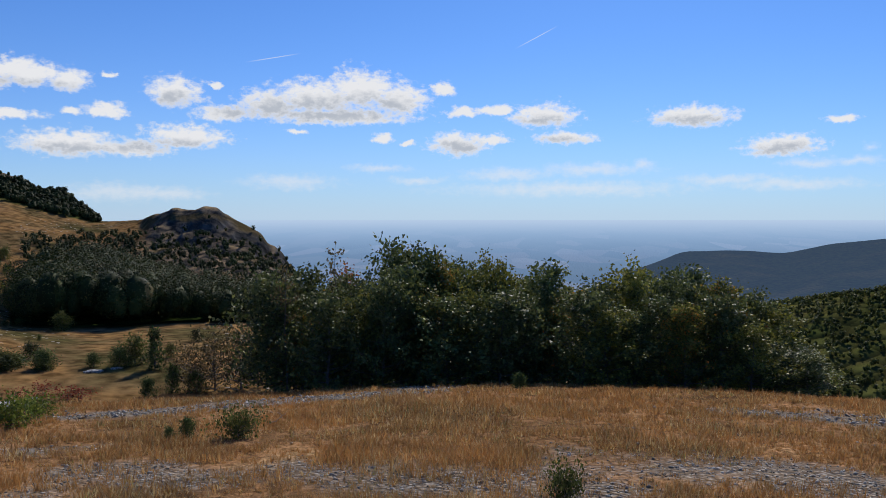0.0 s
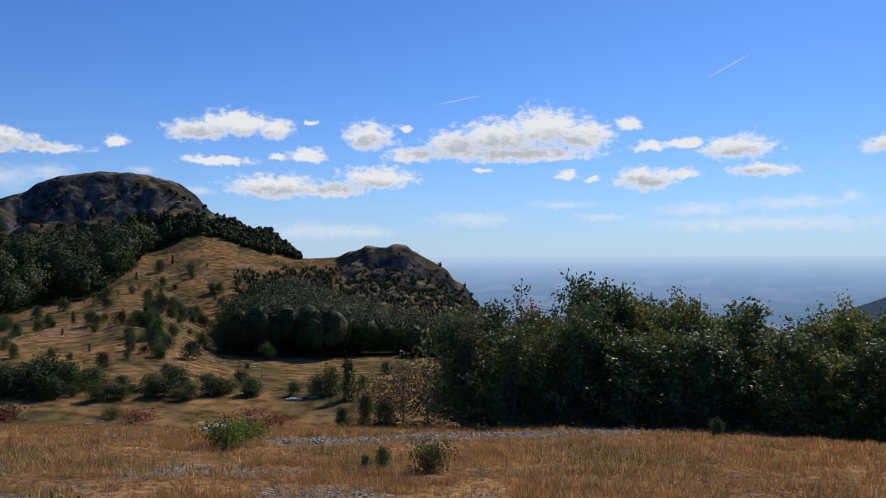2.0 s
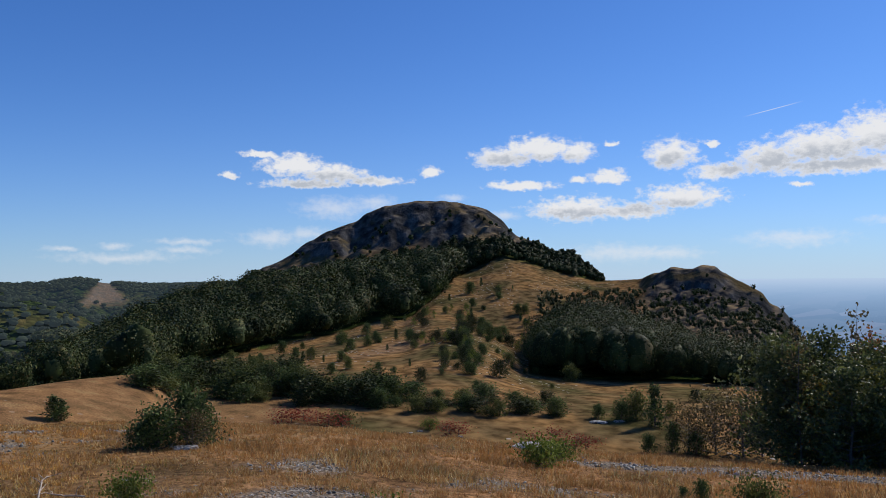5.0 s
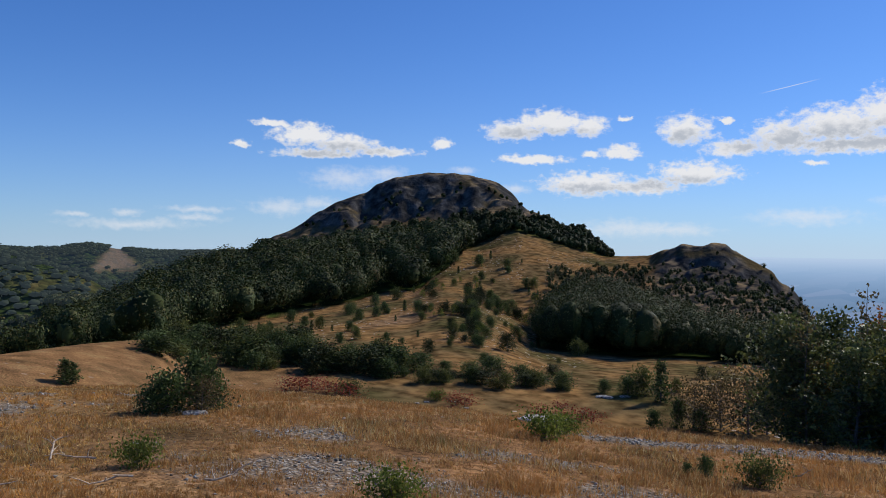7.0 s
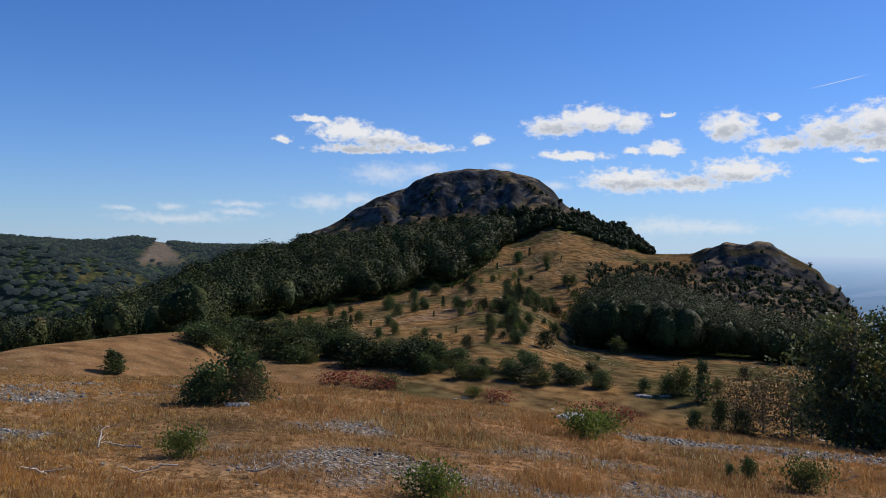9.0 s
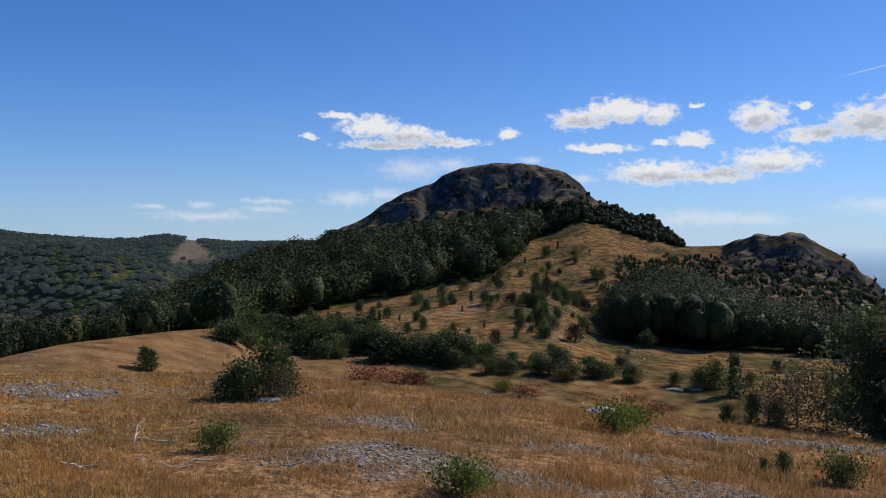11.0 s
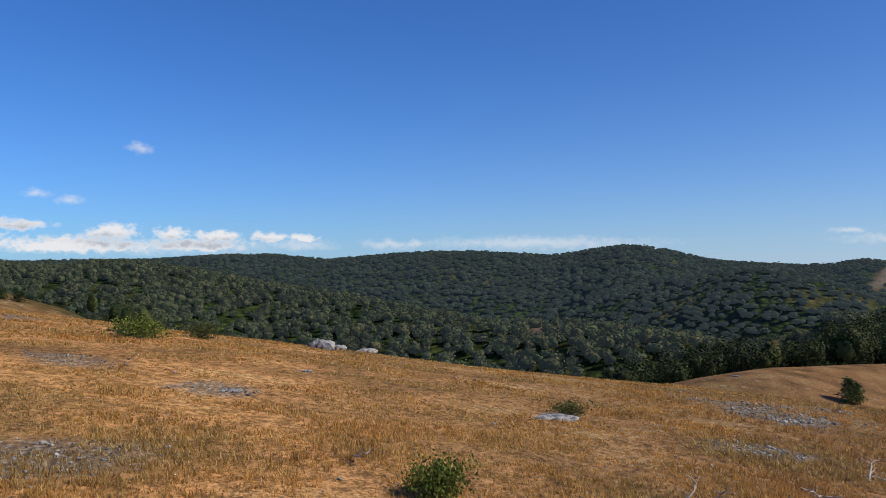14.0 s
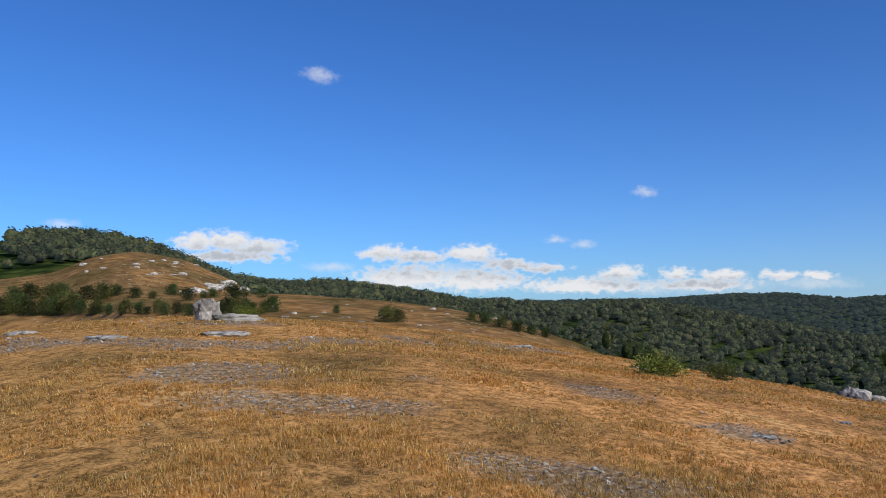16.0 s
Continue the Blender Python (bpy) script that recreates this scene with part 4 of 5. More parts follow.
spur_wood = wood("forest", 11, 2700, (34, 76), (100, 345), lambda a, r, z: wood_at(a, r, z) * (a > 33.5), 9.5, 520, 0.27, LEAF_WOOD, "dark green beech forest below the rock dome", stunted, 1.15)
band_wood = wood("forest", 12, 1500, (23, 35), (245, 312), lambda a, r, z: wood_at(a, r, z), 5.0, 170, 0.25, LEAF_WOOD, "green forest band at the foot of the dome", lambda a, r, z: np.where(a < 30, 0.42, 0.8) + 0 * r)
knob_wood = wood("forest", 13, 1500, (10, 30), (124, 235), lambda a, r, z: wood_at(a, r, z) * smooth(28.8, 27.8, a), 8.0, 560, 0.21, LEAF_WOOD, "dark deciduous wood below the rocky knob", lambda a, r, z: (0.6 + 0.4 * smooth(-4.5, -6.3, rise(r, z))) * np.interp(a, [12, 17, 20, 22, 26, 28.5], [0.7, 0.85, 1.0, 1.3, 1.35, 1.1]))
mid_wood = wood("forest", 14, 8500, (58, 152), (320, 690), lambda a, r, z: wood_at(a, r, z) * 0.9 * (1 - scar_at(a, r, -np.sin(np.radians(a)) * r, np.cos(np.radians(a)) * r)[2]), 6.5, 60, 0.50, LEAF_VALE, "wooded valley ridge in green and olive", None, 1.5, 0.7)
edge_wood = wood("forest", 15, 900, (66, 112), (95, 320), lambda a, r, z: wood_at(a, r, z) * 0.8, 5.5, 260, 0.18, LEAF_WOOD, "green scrub wood on the valley side")


def far_woods(a, r, z):
    x, y = -np.sin(np.radians(a)) * r, np.cos(np.radians(a)) * r
    return smooth(-110, -60, z) * (0.6 + 0.4 * vnoise(a * 9, r, 60, 5)) * (1 - np.clip(sum(scar_at(a, r, x, y)), 0, 1))


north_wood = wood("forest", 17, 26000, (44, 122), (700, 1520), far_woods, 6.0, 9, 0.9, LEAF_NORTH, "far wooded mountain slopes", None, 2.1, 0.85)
scrub_right = wood("forest", 16, 9000, (-34, 8), (120, 420), lambda a, r, z: smooth(-70, -60, z) * smooth(-0.8, -0.2, vnoise(a * 4, r, 22, 6)), 2.2, 22, 0.26, LEAF_SHRUB, "low olive scrub on a stony slope")
knob_scrub = wood("forest", 18, 2400, (9.5, 28), (165, 245), lambda a, r, z: (0.8 * smooth(225, 205, r) * smooth(-30, -24, z) * smooth(22, 20, a) + smooth(20, 22, a) * smooth(-1.0, -1.5, rise(r, z)) * 0.7), 1.9, 40, 0.17, LEAF_WOOD, "dark low scrub between the knob's rocks")
dome_scrub = wood("forest", 19, 260, (27, 47), (284, 306), lambda a, r, z: 0.5 * smooth(0.1, 0.5, vnoise(a * 9, r, 9, 3)), 1.6, 60, 0.30, LEAF_WOOD, "green scrub on the dome's shoulder")

# ---- belt of young beeches along the track ----
BEECH = [tree("beech_tree", 40 + k, 4.4, 1.75, 0.03, 50, 5200, 0.070, (LEAF_BEECH, LEAF_BEECH, LEAF_BEECH2, LEAF_BEECH, LEAF_BEECH3)[k], "young beech tree with dense dark green leaves", r0=0.06, puffy=0.085) for k in range(5)]
belt = Planter(BEECH, "belt of young trees")
rng = np.random.default_rng(7)
TOPS = [(-25, -8.6), (-23, -6.4), (-21, -4.5), (-19, -3.6), (-16.6, -2.4), (-14, -3.6), (-11.2, -3.7), (-8.8, -2.9), (-4.7, -3.2), (-0.7, -2.9), (1, -2.0), (3, -1.3), (5.3, -3.0), (7.5, -3.3), (11, -2.7), (13, -4.6)]
ta, te = [p[0] for p in TOPS], [p[1] for p in TOPS]
i = 0
for row, (r0, step) in enumerate(((23.0, 1.9), (25.0, 1.8), (27.5, 2.1))):
    a = -25.0 + row * 0.5
    while a < 12.8:
        x, y, z = at(a, r0 + rng.uniform(-0.8, 0.8))
        r = math.hypot(x, y)
        top = EYE + r * math.tan(radians(np.interp(a, ta, te))) - z
        hgt = max(1.2, top * (0.80, 1.0, 0.97)[row] * rng.uniform(0.78, 1.06))
        s = hgt / 4.5
        belt(i, x, y, z, rng.uniform(0, 360), min(1.0, 0.45 + 0.45 * s) * rng.uniform(0.85, 1.15), s)
        i += 1
        a += step * rng.uniform(0.75, 1.25)
belt.done()


# ---- grass: uncountable dry blades over the knoll ----
def grass(name, seed, n, az_range, r_range, tall, blades, wide, mat, label):
    rng = np.random.default_rng(seed)
    az = rng.uniform(*az_range, n)
    r = r_range[0] * (r_range[1] / r_range[0]) ** rng.uniform(0, 1, n)
    x, y = -np.sin(np.radians(az)) * r, np.cos(np.radians(az)) * r
    tuftiness = fbm(x, y, 0.8, 51, 3)
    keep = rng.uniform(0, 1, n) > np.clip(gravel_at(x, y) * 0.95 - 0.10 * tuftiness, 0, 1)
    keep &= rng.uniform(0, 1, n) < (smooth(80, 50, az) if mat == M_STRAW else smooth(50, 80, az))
    keep &= (tuftiness + rng.normal(0, 0.5, n)) > -0.85
    az, r, x, y, tuftiness = az[keep], r[keep], x[keep], y[keep], tuftiness[keep]
    z = height(x, y)
    m = len(x)
    # taller on the sheltered side, grazed short on the hilltop
    ht = tall * (0.6 + 0.4 * smooth(75, 20, az)) * (0.75 + 0.45 * np.clip(tuftiness + 0.5 * fbm(x, y, 3.5, 57, 2), -0.9, 1.2)) * rng.uniform(0.6, 1.4, m)
    who = np.repeat(np.arange(m), blades)
    k = len(who)
    th = rng.uniform(0, 2 * np.pi, k)
    lean = rng.uniform(0.15, 1.15, k) * ht[who]
    bl = ht[who] * rng.uniform(0.5, 1.25, k)
    wd = np.maximum(0.0018, wide * r[who]) * rng.uniform(0.7, 1.5, k)
    bx = x[who] + rng.normal(0, 0.35, k) * ht[who]
    by = y[who] + rng.normal(0, 0.35, k) * ht[who]
    bz = z[who] - 0.01
    tx, ty = np.cos(th), np.sin(th)
    px, py = -ty, tx
    base_l = np.stack([bx - px * wd, by - py * wd, bz], 1)
    base_r = np.stack([bx + px * wd, by + py * wd, bz], 1)
    tip = np.stack([bx + tx * lean, by + ty * lean, bz + bl], 1)
    V = np.stack([base_l, base_r, tip], 1).reshape(-1, 3)
    F = np.arange(3 * k).reshape(k, 3)
    return tagged(new(name, mesh_np(name, V, F, mat)), label, "grass", kind="stuff")


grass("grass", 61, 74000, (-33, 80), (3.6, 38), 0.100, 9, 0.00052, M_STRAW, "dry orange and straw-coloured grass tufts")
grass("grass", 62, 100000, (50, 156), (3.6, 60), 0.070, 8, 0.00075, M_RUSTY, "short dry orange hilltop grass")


# ---- stones ----
def stone_shape(rng, size, flat=0.6):
    v = np.array([(1, 0, 0), (-1, 0, 0), (0, 1, 0), (0, -1, 0), (0, 0, 1), (0, 0, -0.7)], float)
    return v * size * rng.uniform(0.55, 1.2, (6, 3)) * np.array([1, 1, flat]) + rng.normal(0, 0.15 * size, (6, 3))


OCTA = np.array([(0, 2, 4), (2, 1, 4), (1, 3, 4), (3, 0, 4), (2, 0, 5), (1, 2, 5), (3, 1, 5), (0, 3, 5)])


def gravel(name, seed, n):
    rng = np.random.default_rng(seed)
    az = rng.uniform(-33, 156, n)
    r = 3.8 * (40 / 3.8) ** rng.uniform(0, 1, n)
    x, y = -np.sin(np.radians(az)) * r, np.cos(np.radians(az)) * r
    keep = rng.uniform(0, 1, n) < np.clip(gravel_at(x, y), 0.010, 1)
    x, y, r = x[keep], y[keep], r[keep]
    z = height(x, y)
    m = len(x)
    size = np.minimum(rng.lognormal(-4.3, 0.45, m), 0.04) * np.clip(r / 10, 0.75, 1.5)
    base = np.array([(1, 0, 0), (-1, 0, 0), (0, 1, 0), (0, -1, 0), (0, 0, 1), (0, 0, -0.7)], float)
    V = base[None] * rng.uniform(0.5, 1.25, (m, 6, 3)) * np.array([1, 1, 0.6]) + rng.normal(0, 0.16, (m, 6, 3))
    th = rng.uniform(0, 6.28, m)
    c, s = np.cos(th)[:, None], np.sin(th)[:, None]
    V = np.stack([V[:, :, 0] * c - V[:, :, 1] * s, V[:, :, 0] * s + V[:, :, 1] * c, V[:, :, 2]], -1) * size[:, None, None]
    V += np.stack([x, y, z + 0.25 * size], -1)[:, None, :]
    F = (OCTA[None] + 6 * np.arange(m)[:, None, None]).reshape(-1, 3)
    return tagged(new(name, mesh_np(name, V.reshape(-1, 3), F, m_lime)), "loose grey limestone gravel on bare ground", "gravel", kind="stuff")


gravel("gravel", 71, 150000)


def boulder(seed, sx, sy, sz, rough=0.22, detail=4, name="boulder", label="weathered grey limestone boulder in dry grass", category="rock"):
    """A cracked limestone block, half sunk in the turf."""
    bm = bmesh.new()
    bmesh.ops.create_icosphere(bm, subdivisions=detail, radius=1.0)
    off = Vector((seed * 3.7, seed * 1.9, seed * 0.7))
    for v in bm.verts:
        p = v.co.copy()
        n = noise.fractal(p * 1.2 + off, 1.0, 2.0, 4) * rough
        cr = abs(noise.noise(Vector((p.x * 1.3, p.y * 1.3, p.z * 4.5)) + off))
        blocky = Vector([math.copysign(abs(c) ** 0.75, c) for c in p])
        v.co = blocky * (1 + n - 0.30 * max(0.0, 0.22 - cr))
        v.co = Vector((v.co.x * sx, v.co.y * sy, max(v.co.z, -0.45) * sz))
    me = bpy.data.meshes.new(name)
    bm.to_mesh(me)
    bm.free()
    me.materials.append(m_lime)
    return tagged(new(name, me), label, category)


def sit(ob, az, el, turn=0.0, s=1.0, sink=0.0, sz=None):
    x, y, z = spot(az, el)
    set_first(ob, x, y, z - sink, turn, s, sz)
    return ob


SLABS = [boulder(3 + k, 1.0, 0.62, 0.38, 0.26, 3) for k in range(4)]
slab = Planter(SLABS, "limestone outcrops")
# bearing, dip, half length, relative height
OUTCROPS = [(97.2, -5.9, 0.36, 1.7), (96.2, -6.0, 0.30, 1.2), (94.9, -6.1, 0.42, 1.5), (94.0, -6.25, 0.34, 1.0), (36.7, -10.9, 0.30, 0.9),
            (27.6, -11.6, 0.45, 0.7), (26.9, -11.9, 0.35, 0.8), (24.0, -10.2, 0.9, 0.7), (22.6, -10.1, 0.6, 0.7), (37.4, -11.0, 0.28, 0.9),
            (33.8, -11.3, 0.28, 0.8), (42.2, -9.9, 0.35, 0.6), (53.6, -11.35, 0.20, 0.7), (34.8, -10.9, 0.25, 0.9), (81.9, -10.7, 0.28, 0.5),
            (110.2, -4.4, 0.35, 0.5), (107, -4.35, 0.4, 0.5), (130.3, -0.85, 0.6, 0.4), (129.2, -1.15, 0.5, 0.4), (132.5, -0.8, 0.5, 0.5), (134.5, -0.75, 0.5, 0.5)]
OUTCROPS2 = [(98.9, -7.4, 0.10, 0.9), (29.0, -12.1, 0.55, 0.8), (28.2, -12.2, 0.4, 0.8), (-8.5, -11.1, 0.3, 0.8), (-9.6, -11.1, 0.25, 0.7), (146.2, -2.0, 0.35, 0.35),
             (151.0, -1.7, 0.3, 0.6), (104.3, -8.4, 0.14, 0.5), (118.5, -2.95, 0.3, 0.5), (139.0, -1.9, 0.4, 0.4), (118.0, -1.5, 0.6, 0.5), (-19.8, -10.9, 0.25, 0.7), (12.0, -12.3, 0.25, 0.7), (57.6, -13.0, 0.05, 1.2), (67.9, -7.7, 0.3, 1.0)]
for k, (a, e_, w, hh) in enumerate(OUTCROPS + OUTCROPS2):
    x, y, z = spot(a, e_)
    slab(k, x, y, z, a + 37 * k % 60 - 30, w, w * hh)
slab.done()

# the cairn-like crag with its slab beside the lane
x, y, z = spot(139.4, -0.95)
r_c = math.hypot(x, y)
tall = r_c * math.tan(radians(1.45))
crag = new("crag")
tagged(crag, "tall cracked limestone crag with a white slab", "rock")
top = boulder(31, 0.50 * tall, 0.42 * tall, 0.66 * tall, 0.55, 5, "block")
foot = boulder(35, 1.15 * tall, 0.6 * tall, 0.26 * tall, 0.4, 5, "slab")
for ob_, dx, dz in ((top, -0.45 * tall, 0.30 * tall), (foot, 0.75 * tall, 0.03 * tall)):
    ob_.parent = crag
    for key in ("label", "category"):
        del ob_[key]
    ob_.location = (dx, 0, dz)
crag.matrix_basis = pose(x, y, z, 0, 0, 139.4)

# white rock faces and boulders on the brown hill
rng = np.random.default_rng(17)
PALE = [boulder(50 + k, 1.0, 0.7, 0.55, 0.35, 2, label="pale limestone outcrop on a brown hillside") for k in range(3)]
pale = Planter(PALE, "outcrops of the brown hill")
for k in range(46):
    if k < 16:
        a, e_ = 137.3 + 3.9 * k / 16 + rng.normal(0, 0.1), 1.25 + 0.35 * rng.uniform(-1, 1) + 0.3 * math.sin(k / 3)
        w = rng.uniform(1.0, 2.0)
    elif k < 32:
        a, e_ = rng.uniform(140.5, 149.0), rng.uniform(2.1, 3.2)
        w = rng.uniform(0.4, 1.0)
    else:
        a, e_ = rng.uniform(118, 136), rng.uniform(-0.6, 0.5) - (0.9 if k % 2 else 0)
        w = rng.uniform(0.25, 0.6)
    x, y, z = spot(a, e_)
    pale(k, x, y, z, rng.uniform(0, 360), w, w * rng.uniform(0.5, 1.0))
pale.done()

# ---- shrubs and small trees ----
JUNIPER = [tree("juniper", 100 + k, 1.0, 0.62, 0.02, 30, 2300, 0.040, LEAF_JUNIPER, "bushy green juniper on dry turf", "shrub", 0.16, 0.03, ("stem", "foliage")) for k in range(3)]
DWARF = [tree("juniper", 110 + k, 0.5, 1.0, 0.0, 30, 1500, 0.048, LEAF_SHRUB if k == 2 else LEAF_LIGHT, "low spreading green shrub among dry grass", "shrub", 0.15, 0.03, ("stem", "foliage")) for k in range(3)]
ROUND = [tree("shrub", 120 + k, 1.0, 0.6, 0.02, 26, 1700, 0.045, (LEAF_SHRUB, LEAF_WOOD, LEAF_JUNIPER)[k], "rounded dark green shrub in the hollow", "shrub", 0.24, 0.03, ("stem", "foliage")) for k in range(3)]
THORN = [tree("thorn_bush", 130 + k, 1.3, 0.9, 0.02, 44, 1500, 0.036, LEAF_BROWN, "half-bare brown thorn bush", "shrub", 0.2, 0.03, ("stem", "foliage")) for k in range(2)]
SUMAC = [tree("sumac", 140 + k, 0.4, 0.4, 0.02, 16, 260, 0.030, LEAF_RED, "low red autumn sumac in the grass", "shrub", 0.2, 0.012, ("stem", "foliage")) for k in range(2)]
POINTED = [tree("juniper_tree", 150 + k, 2.0, 0.42, 0.03, 30, 900, 0.070, LEAF_JUNIPER, "upright dark juniper tree on the meadow", "tree", 0.22, 0.05) for k in range(2)]
SAPLING = [tree("sapling", 160 + k, 1.6, 0.62, 0.08, 22, 560, 0.060, LEAF_LIGHT, "light green young beech sapling", "tree", 0.13, 0.025) for k in range(2)]
juniper, dwarf, round_, thorn = Planter(JUNIPER, "junipers"), Planter(DWARF, "low shrubs"), Planter(ROUND, "hollow shrubs"), Planter(THORN, "thorn bushes")
sumac, pointed, sapling = Planter(SUMAC, "red sumacs"), Planter(POINTED, "upright junipers"), Planter(SAPLING, "saplings")
rng = np.random.default_rng(23)
count = 0


def plant(kind, az, el, top, native, wide=1.0):
    """A plant rooted at a bearing and dip whose top reaches the given rise."""
    global count
    x, y, z = spot(az, el)
    r = math.hypot(x, y)
    h = EYE + r * math.tan(radians(top)) - z
    count += 1
    kind(count, x, y, z, rng.uniform(0, 360), wide * h / native, h / native)


# single plants near the viewer
plant(juniper, 55.4, -11.2, -8.6, 1.0, 1.1); plant(juniper, 53.4, -11.1, -7.4, 1.0, 0.85); plant(juniper, 52.6, -11.1, -8.6, 1.0, 0.9); plant(thorn, 53.1, -11.3, -9.0, 1.3, 1.1); plant(juniper, 56.3, -11.2, -9.6, 1.0, 1.2)
plant(dwarf, 57.6, -14.4, -13.2, 0.5, 0.8); plant(dwarf, 40.7, -17.7, -16.2, 0.5, 0.9); plant(dwarf, 14.6, -15.3, -14.0, 0.5, 0.7)
plant(juniper, 18.1, -15.1, -13.7, 1.0, 0.7); plant(juniper, 19.3, -15.1, -14.2, 1.0, 0.8); plant(dwarf, -8.9, -20.0, -18.3, 0.5, 0.5)
plant(juniper, -5.6, -12.3, -11.2, 1.0, 0.8); plant(dwarf, 28.9, -13.2, -12.0, 0.5, 0.9); plant(dwarf, -22.9, -11.4, -10.2, 0.5, 1.4)
plant(dwarf, -25.2, -11.5, -10.6, 0.5, 1.2); plant(juniper, 20.6, -12.1, -10.9, 1.0, 0.9); plant(juniper, 17.4, -12.0, -10.6, 1.0, 0.9)
plant(juniper, 19.0, -12.0, -10.1, 1.0, 0.5); plant(dwarf, 27.4, -12.8, -12.0, 0.5, 1.1); plant(dwarf, 42.2, -10.3, -9.7, 0.5, 1.0)
plant(dwarf, 92.1, -15.4, -14.0, 0.5, 0.8); plant(dwarf, 91.4, -15.8, -14.1, 0.5, 0.7); plant(dwarf, 80.8, -10.5, -9.9, 0.5, 1.4)
plant(dwarf, 109.9, -4.75, -3.9, 0.5, 1.2); plant(dwarf, 108.9, -4.8, -4.1, 0.5, 1.3); plant(dwarf, 105.4, -5.0, -4.3, 0.5, 1.0)
plant(dwarf, 36.0, -10.8, -10.3, 0.5, 0.9); plant(dwarf, 137.4, -0.9, -0.35, 0.5, 1.2)
plant(sapling, 2.4, -11.6, -8.6, 1.6, 1.0); plant(sapling, -4.9, -11.4, -6.6, 1.6, 0.8); plant(sapling, -19.5, -11.1, -8.6, 1.6, 1.2)
plant(sapling, 9.5, -11.9, -10.0, 1.6, 1.3); plant(sapling, 13.2, -11.9, -8.3, 1.6, 1.0); plant(sapling, -14.2, -11.3, -5.6, 1.6, 1.0)
plant(thorn, 16.2, -12.0, -8.2, 1.3, 0.9); plant(thorn, 14.4, -12.0, -8.0, 1.3, 0.8); plant(thorn, 17.9, -11.9, -8.9, 1.3, 0.9)
plant(pointed, 20.1, -10.3, -7.4, 2.0, 1.0); plant(pointed, 61.2, -9.0, -7.4, 2.0, 1.7); plant(pointed, 60.6, -9.05, -7.6, 2.0, 1.7)
for a, e_ in ((45.8, -10.1), (44.9, -10.0), (44.0, -10.2), (43.2, -10.3), (46.5, -10.0), (42.3, -10.6), (34.6, -11.1), (33.9, -11.2), (27.0, -11.5), (25.6, -11.9), (24.9, -12.0), (28.6, -11.7)):
    plant(sumac, a, e_, e_ + 0.75, 0.4, 1.6)
# shrubs in the hollow beyond the knoll
for k in range(52):
    a = 26.5 + k * 0.57 + rng.uniform(-0.5, 0.5)
    base = np.interp(a, [26, 34, 42, 49, 56], [-9.6, -9.3, -8.7, -8.0, -7.4]) + rng.uniform(-0.6, 0.8)
    plant(round_, a, base, base + rng.uniform(0.5, 1.3), 1.0, rng.uniform(1.2, 2.0))
for k in range(26):
    a = 45 + k * 0.42 + rng.uniform(-0.4, 0.4)
    base = np.interp(a, [44, 50, 56], [-7.4, -7.2, -7.0]) + rng.uniform(-0.3, 0.3)
    plant(round_, a, base, base + rng.uniform(0.9, 1.6), 1.0, rng.uniform(0.9, 1.2))
for k in range(34):
    a = 38.5 + k * 0.5 + rng.uniform(-0.5, 0.5)
    base = np.interp(a, [38, 42, 46, 50, 55.5], [-9.2, -8.9, -8.6, -8.0, -7.3]) + rng.uniform(-0.2, 0.9)
    plant(round_, a, base, base + rng.uniform(1.0, 1.9), 1.0, rng.uniform(1.1, 1.6))
for a, base, up in ((25.8, -7.4, 1.1), (17.4, -8.6, 0.8), (22.4, -10.0, 1.3), (21.4, -9.9, 1.8), (30.9, -7.2, 1.2), (32.6, -8.1, 0.7), (41.5, -8.2, 0.9), (36.6, -7.4, 0.9), (24.0, -9.9, 0.9), (19.1, -9.6, 0.9)):
    plant(round_, a, base, base + up, 1.0, 1.0)
# junipers scattered over the meadow
for k in range(80):
    a, e_ = rng.uniform(27, 50), rng.uniform(-7.6, -0.6)
    line = np.interp(a, [27, 30, 34, 38.3, 43.9, 50], [-6.9, 0.2, 0.0, -3.2, -4.6, -5.6])
    if e_ > line - 0.2:
        e_ = line - rng.uniform(0.2, 1.8)
    plant(pointed if k % 3 == 0 else round_, a, e_, e_ + rng.uniform(0.35, 0.85), 2.0 if k % 3 == 0 else 1.0, 1.0)
for k in range(95):
    a, e_ = rng.normal(33.2, 2.2), rng.normal(-4.6, 1.0)
    plant(sapling if k % 3 == 0 else round_, a, min(e_, -2.4), min(e_, -2.4) + rng.uniform(0.35, 0.9), 1.6 if k % 3 == 0 else 1.0, 1.1)
# bushes along the hill's far edge
for k in range(30):
    a = 135.5 + k * 0.58 + rng.uniform(-0.2, 0.2)
    base = -0.62 + rng.uniform(-0.1, 0.25)
    plant(round_, a, base, base + rng.uniform(0.5, 1.2) + (0.35 if a > 147 else 0), 1.0, 1.1)
for k in range(16):
    a = 136 + k * 1.05 + rng.uniform(-0.3, 0.3)
    plant(round_, a, 0.5 + rng.uniform(-0.2, 0.3), 1.2 + rng.uniform(-0.2, 0.3), 1.0, 1.3)
for a, base, up, w in ((127.4, -1.2, 1.05, 1.3), (126.6, -1.2, 0.9, 1.2), (120.3, -1.3, 0.8, 1.3), (119.2, -1.6, 0.7, 1.6), (118.0, -1.9, 0.7, 1.6), (117.0, -2.1, 0.6, 1.6), (121.2, -1.1, 0.6, 1.1), (116.0, -2.3, 0.6, 1.4), (130.9, -0.5, 0.5, 1.0)):
    plant(round_, a, base, base + up, 1.0, w)
for p_ in (juniper, dwarf, round_, thorn, sumac, pointed, sapling):
    p_.done()

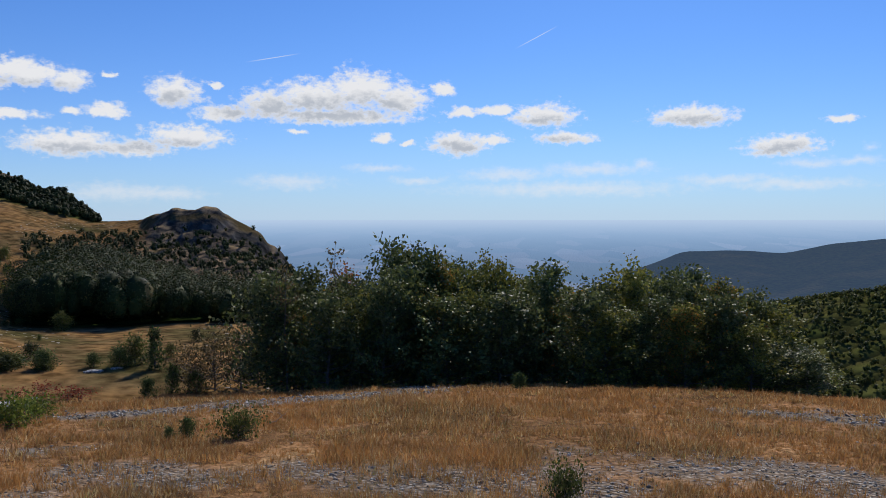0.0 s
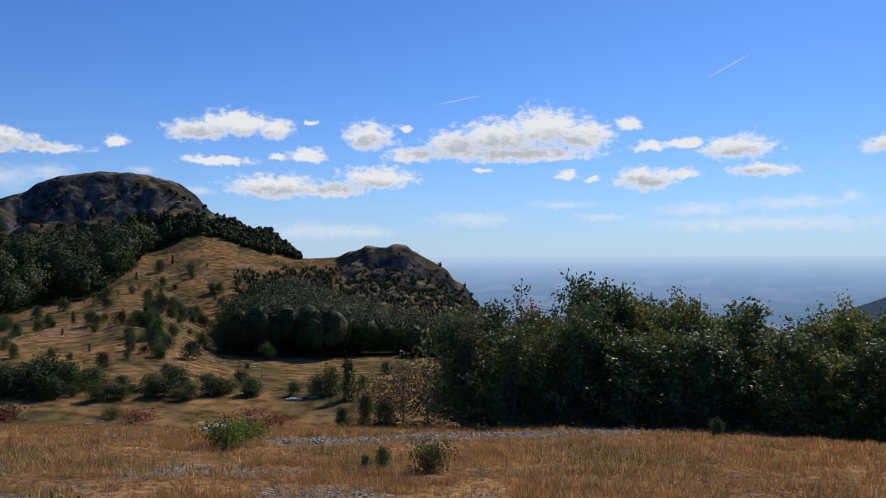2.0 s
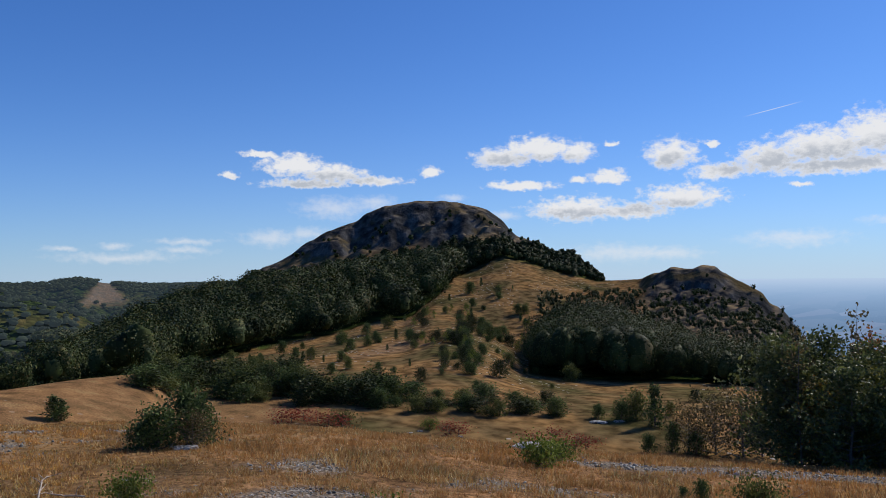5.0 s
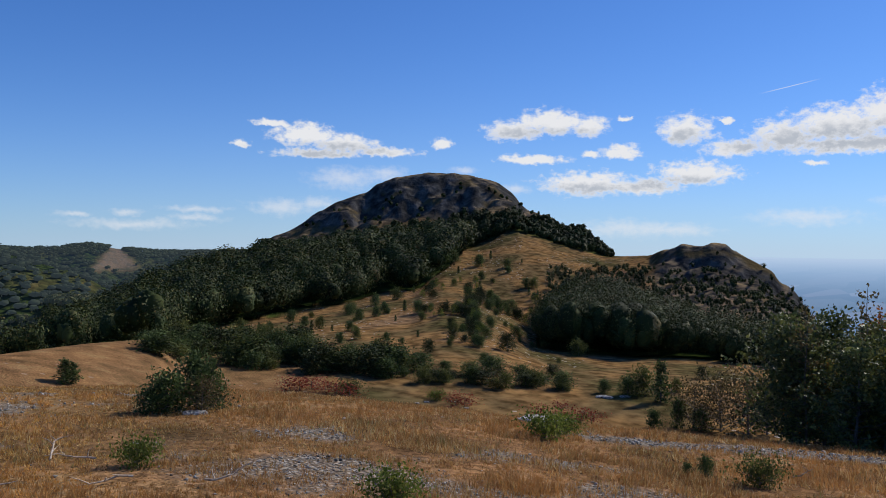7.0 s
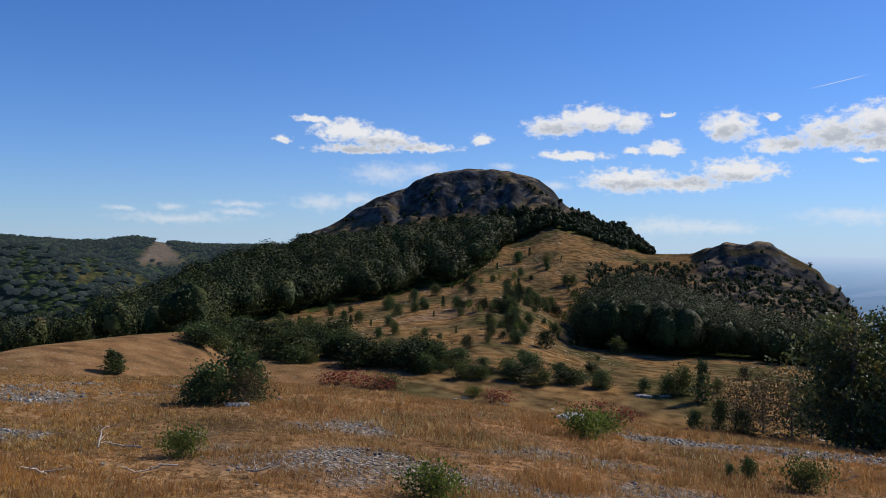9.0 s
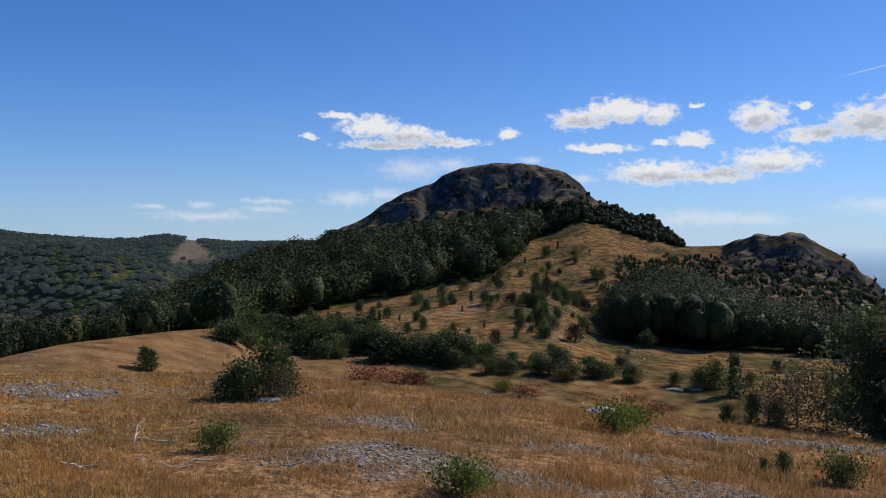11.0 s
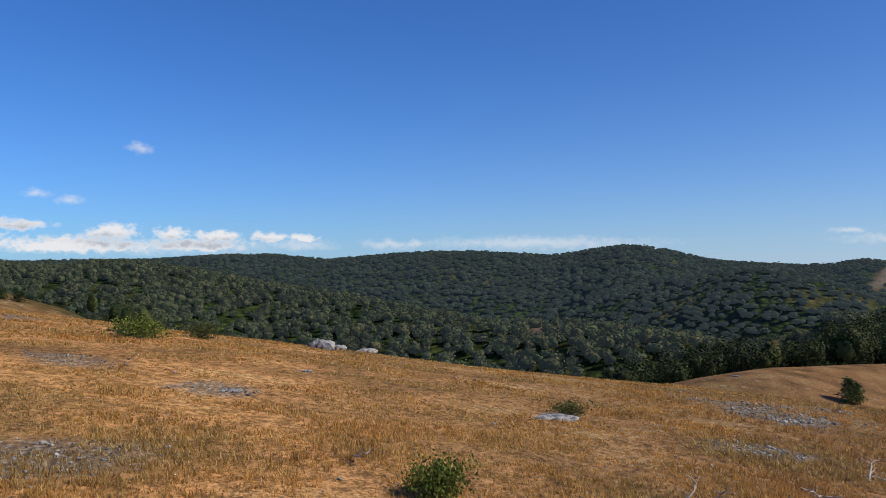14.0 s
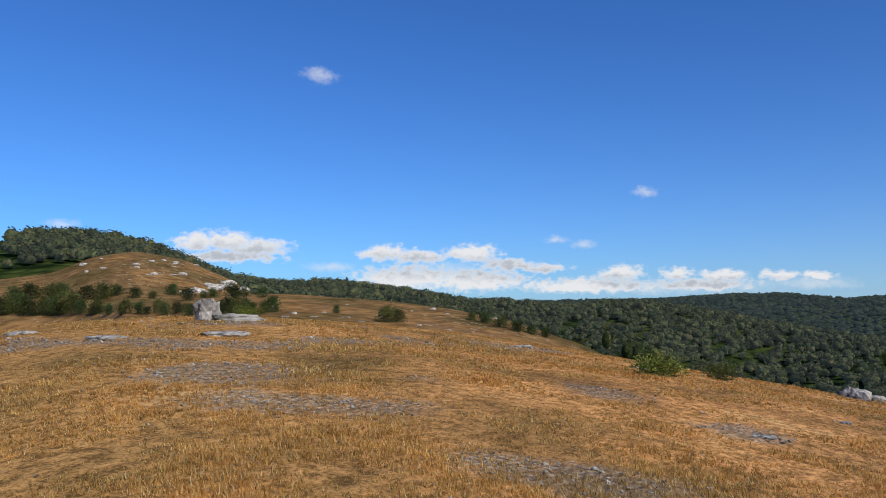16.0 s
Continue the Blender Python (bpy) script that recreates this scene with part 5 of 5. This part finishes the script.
# rust-coloured trees in the belt and a half-bare one above it
rust = tree("maple_tree", 170, 4.0, 1.0, 0.3, 30, 1500, 0.06, LEAF_RUST, "rust-red autumn maple among green beeches", r0=0.05)
x, y, z = at(6.9, 26.2)
set_first(rust, x, y, z, 40, 0.8, (EYE + 26.2 * math.tan(radians(-3.2)) - z) / 4.1)
x, y, z = at(0.4, 25.5)
put(rust, x, y, z, 200, 0.6, (EYE + 25.5 * math.tan(radians(-2.9)) - z) / 4.1)
bare = tree("ash_tree", 175, 4.6, 0.75, 0.25, 26, 420, 0.055, LEAF_BROWN, "thin half-bare ash tree above the belt", r0=0.04, puffy=0.10)
x, y, z = at(8.0, 24.0)
set_first(bare, x, y, z, 10, 0.9, (EYE + 24 * math.tan(radians(-1.7)) - z) / 4.5)
x, y, z = at(11.2, 23.0)
put(bare, x, y, z, 120, 0.9, (EYE + 23 * math.tan(radians(-3.0)) - z) / 4.5)


# ---- dead twigs lying on the turf ----
def twig(seed, length):
    rng = np.random.default_rng(seed)
    pts = np.zeros((6, 3))
    pts[:, 0] = np.linspace(0, length, 6)
    pts[:, 1] = np.cumsum(rng.normal(0, 0.05 * length, 6))
    pts[:, 2] = 0.02 + np.abs(np.cumsum(rng.normal(0.02, 0.05 * length, 6)))
    parts = [tube(pts, np.linspace(0.011, 0.004, 6), 5)]
    for k in (1, 2, 3, 4):
        d = rng.normal(0, 1, 3)
        d[2] = abs(d[2])
        d[0] += 1
        q = pts[k] + d / np.linalg.norm(d) * length * rng.uniform(0.2, 0.4)
        parts.append(tube([pts[k], (pts[k] + q) / 2 + rng.normal(0, 0.01, 3), q], [0.007, 0.005, 0.002], 4))
    V, F = join(parts)
    return tagged(new("twig", mesh_np("twig", V, F, m_deadwood, True)), "bleached dead twig lying on dry grass", "twig", "dead twigs")


for k, (a, e_, ln) in enumerate(((74.8, -16.2, 0.35), (75.3, -16.4, 0.28), (62.5, -14.0, 0.5), (60.2, -14.2, 0.5), (58.0, -15.2, 0.6), (66.0, -15.3, 0.45), (97.0, -13.0, 0.3), (12.5, -14.6, 0.3), (53.5, -16.0, 0.4))):
    tw = twig(200 + k, ln)
    x, y, z = spot(a, e_)
    tw.matrix_basis = pose(x, y, z + 0.015, 0, -12 if k < 2 else 0, 47 * k + a)
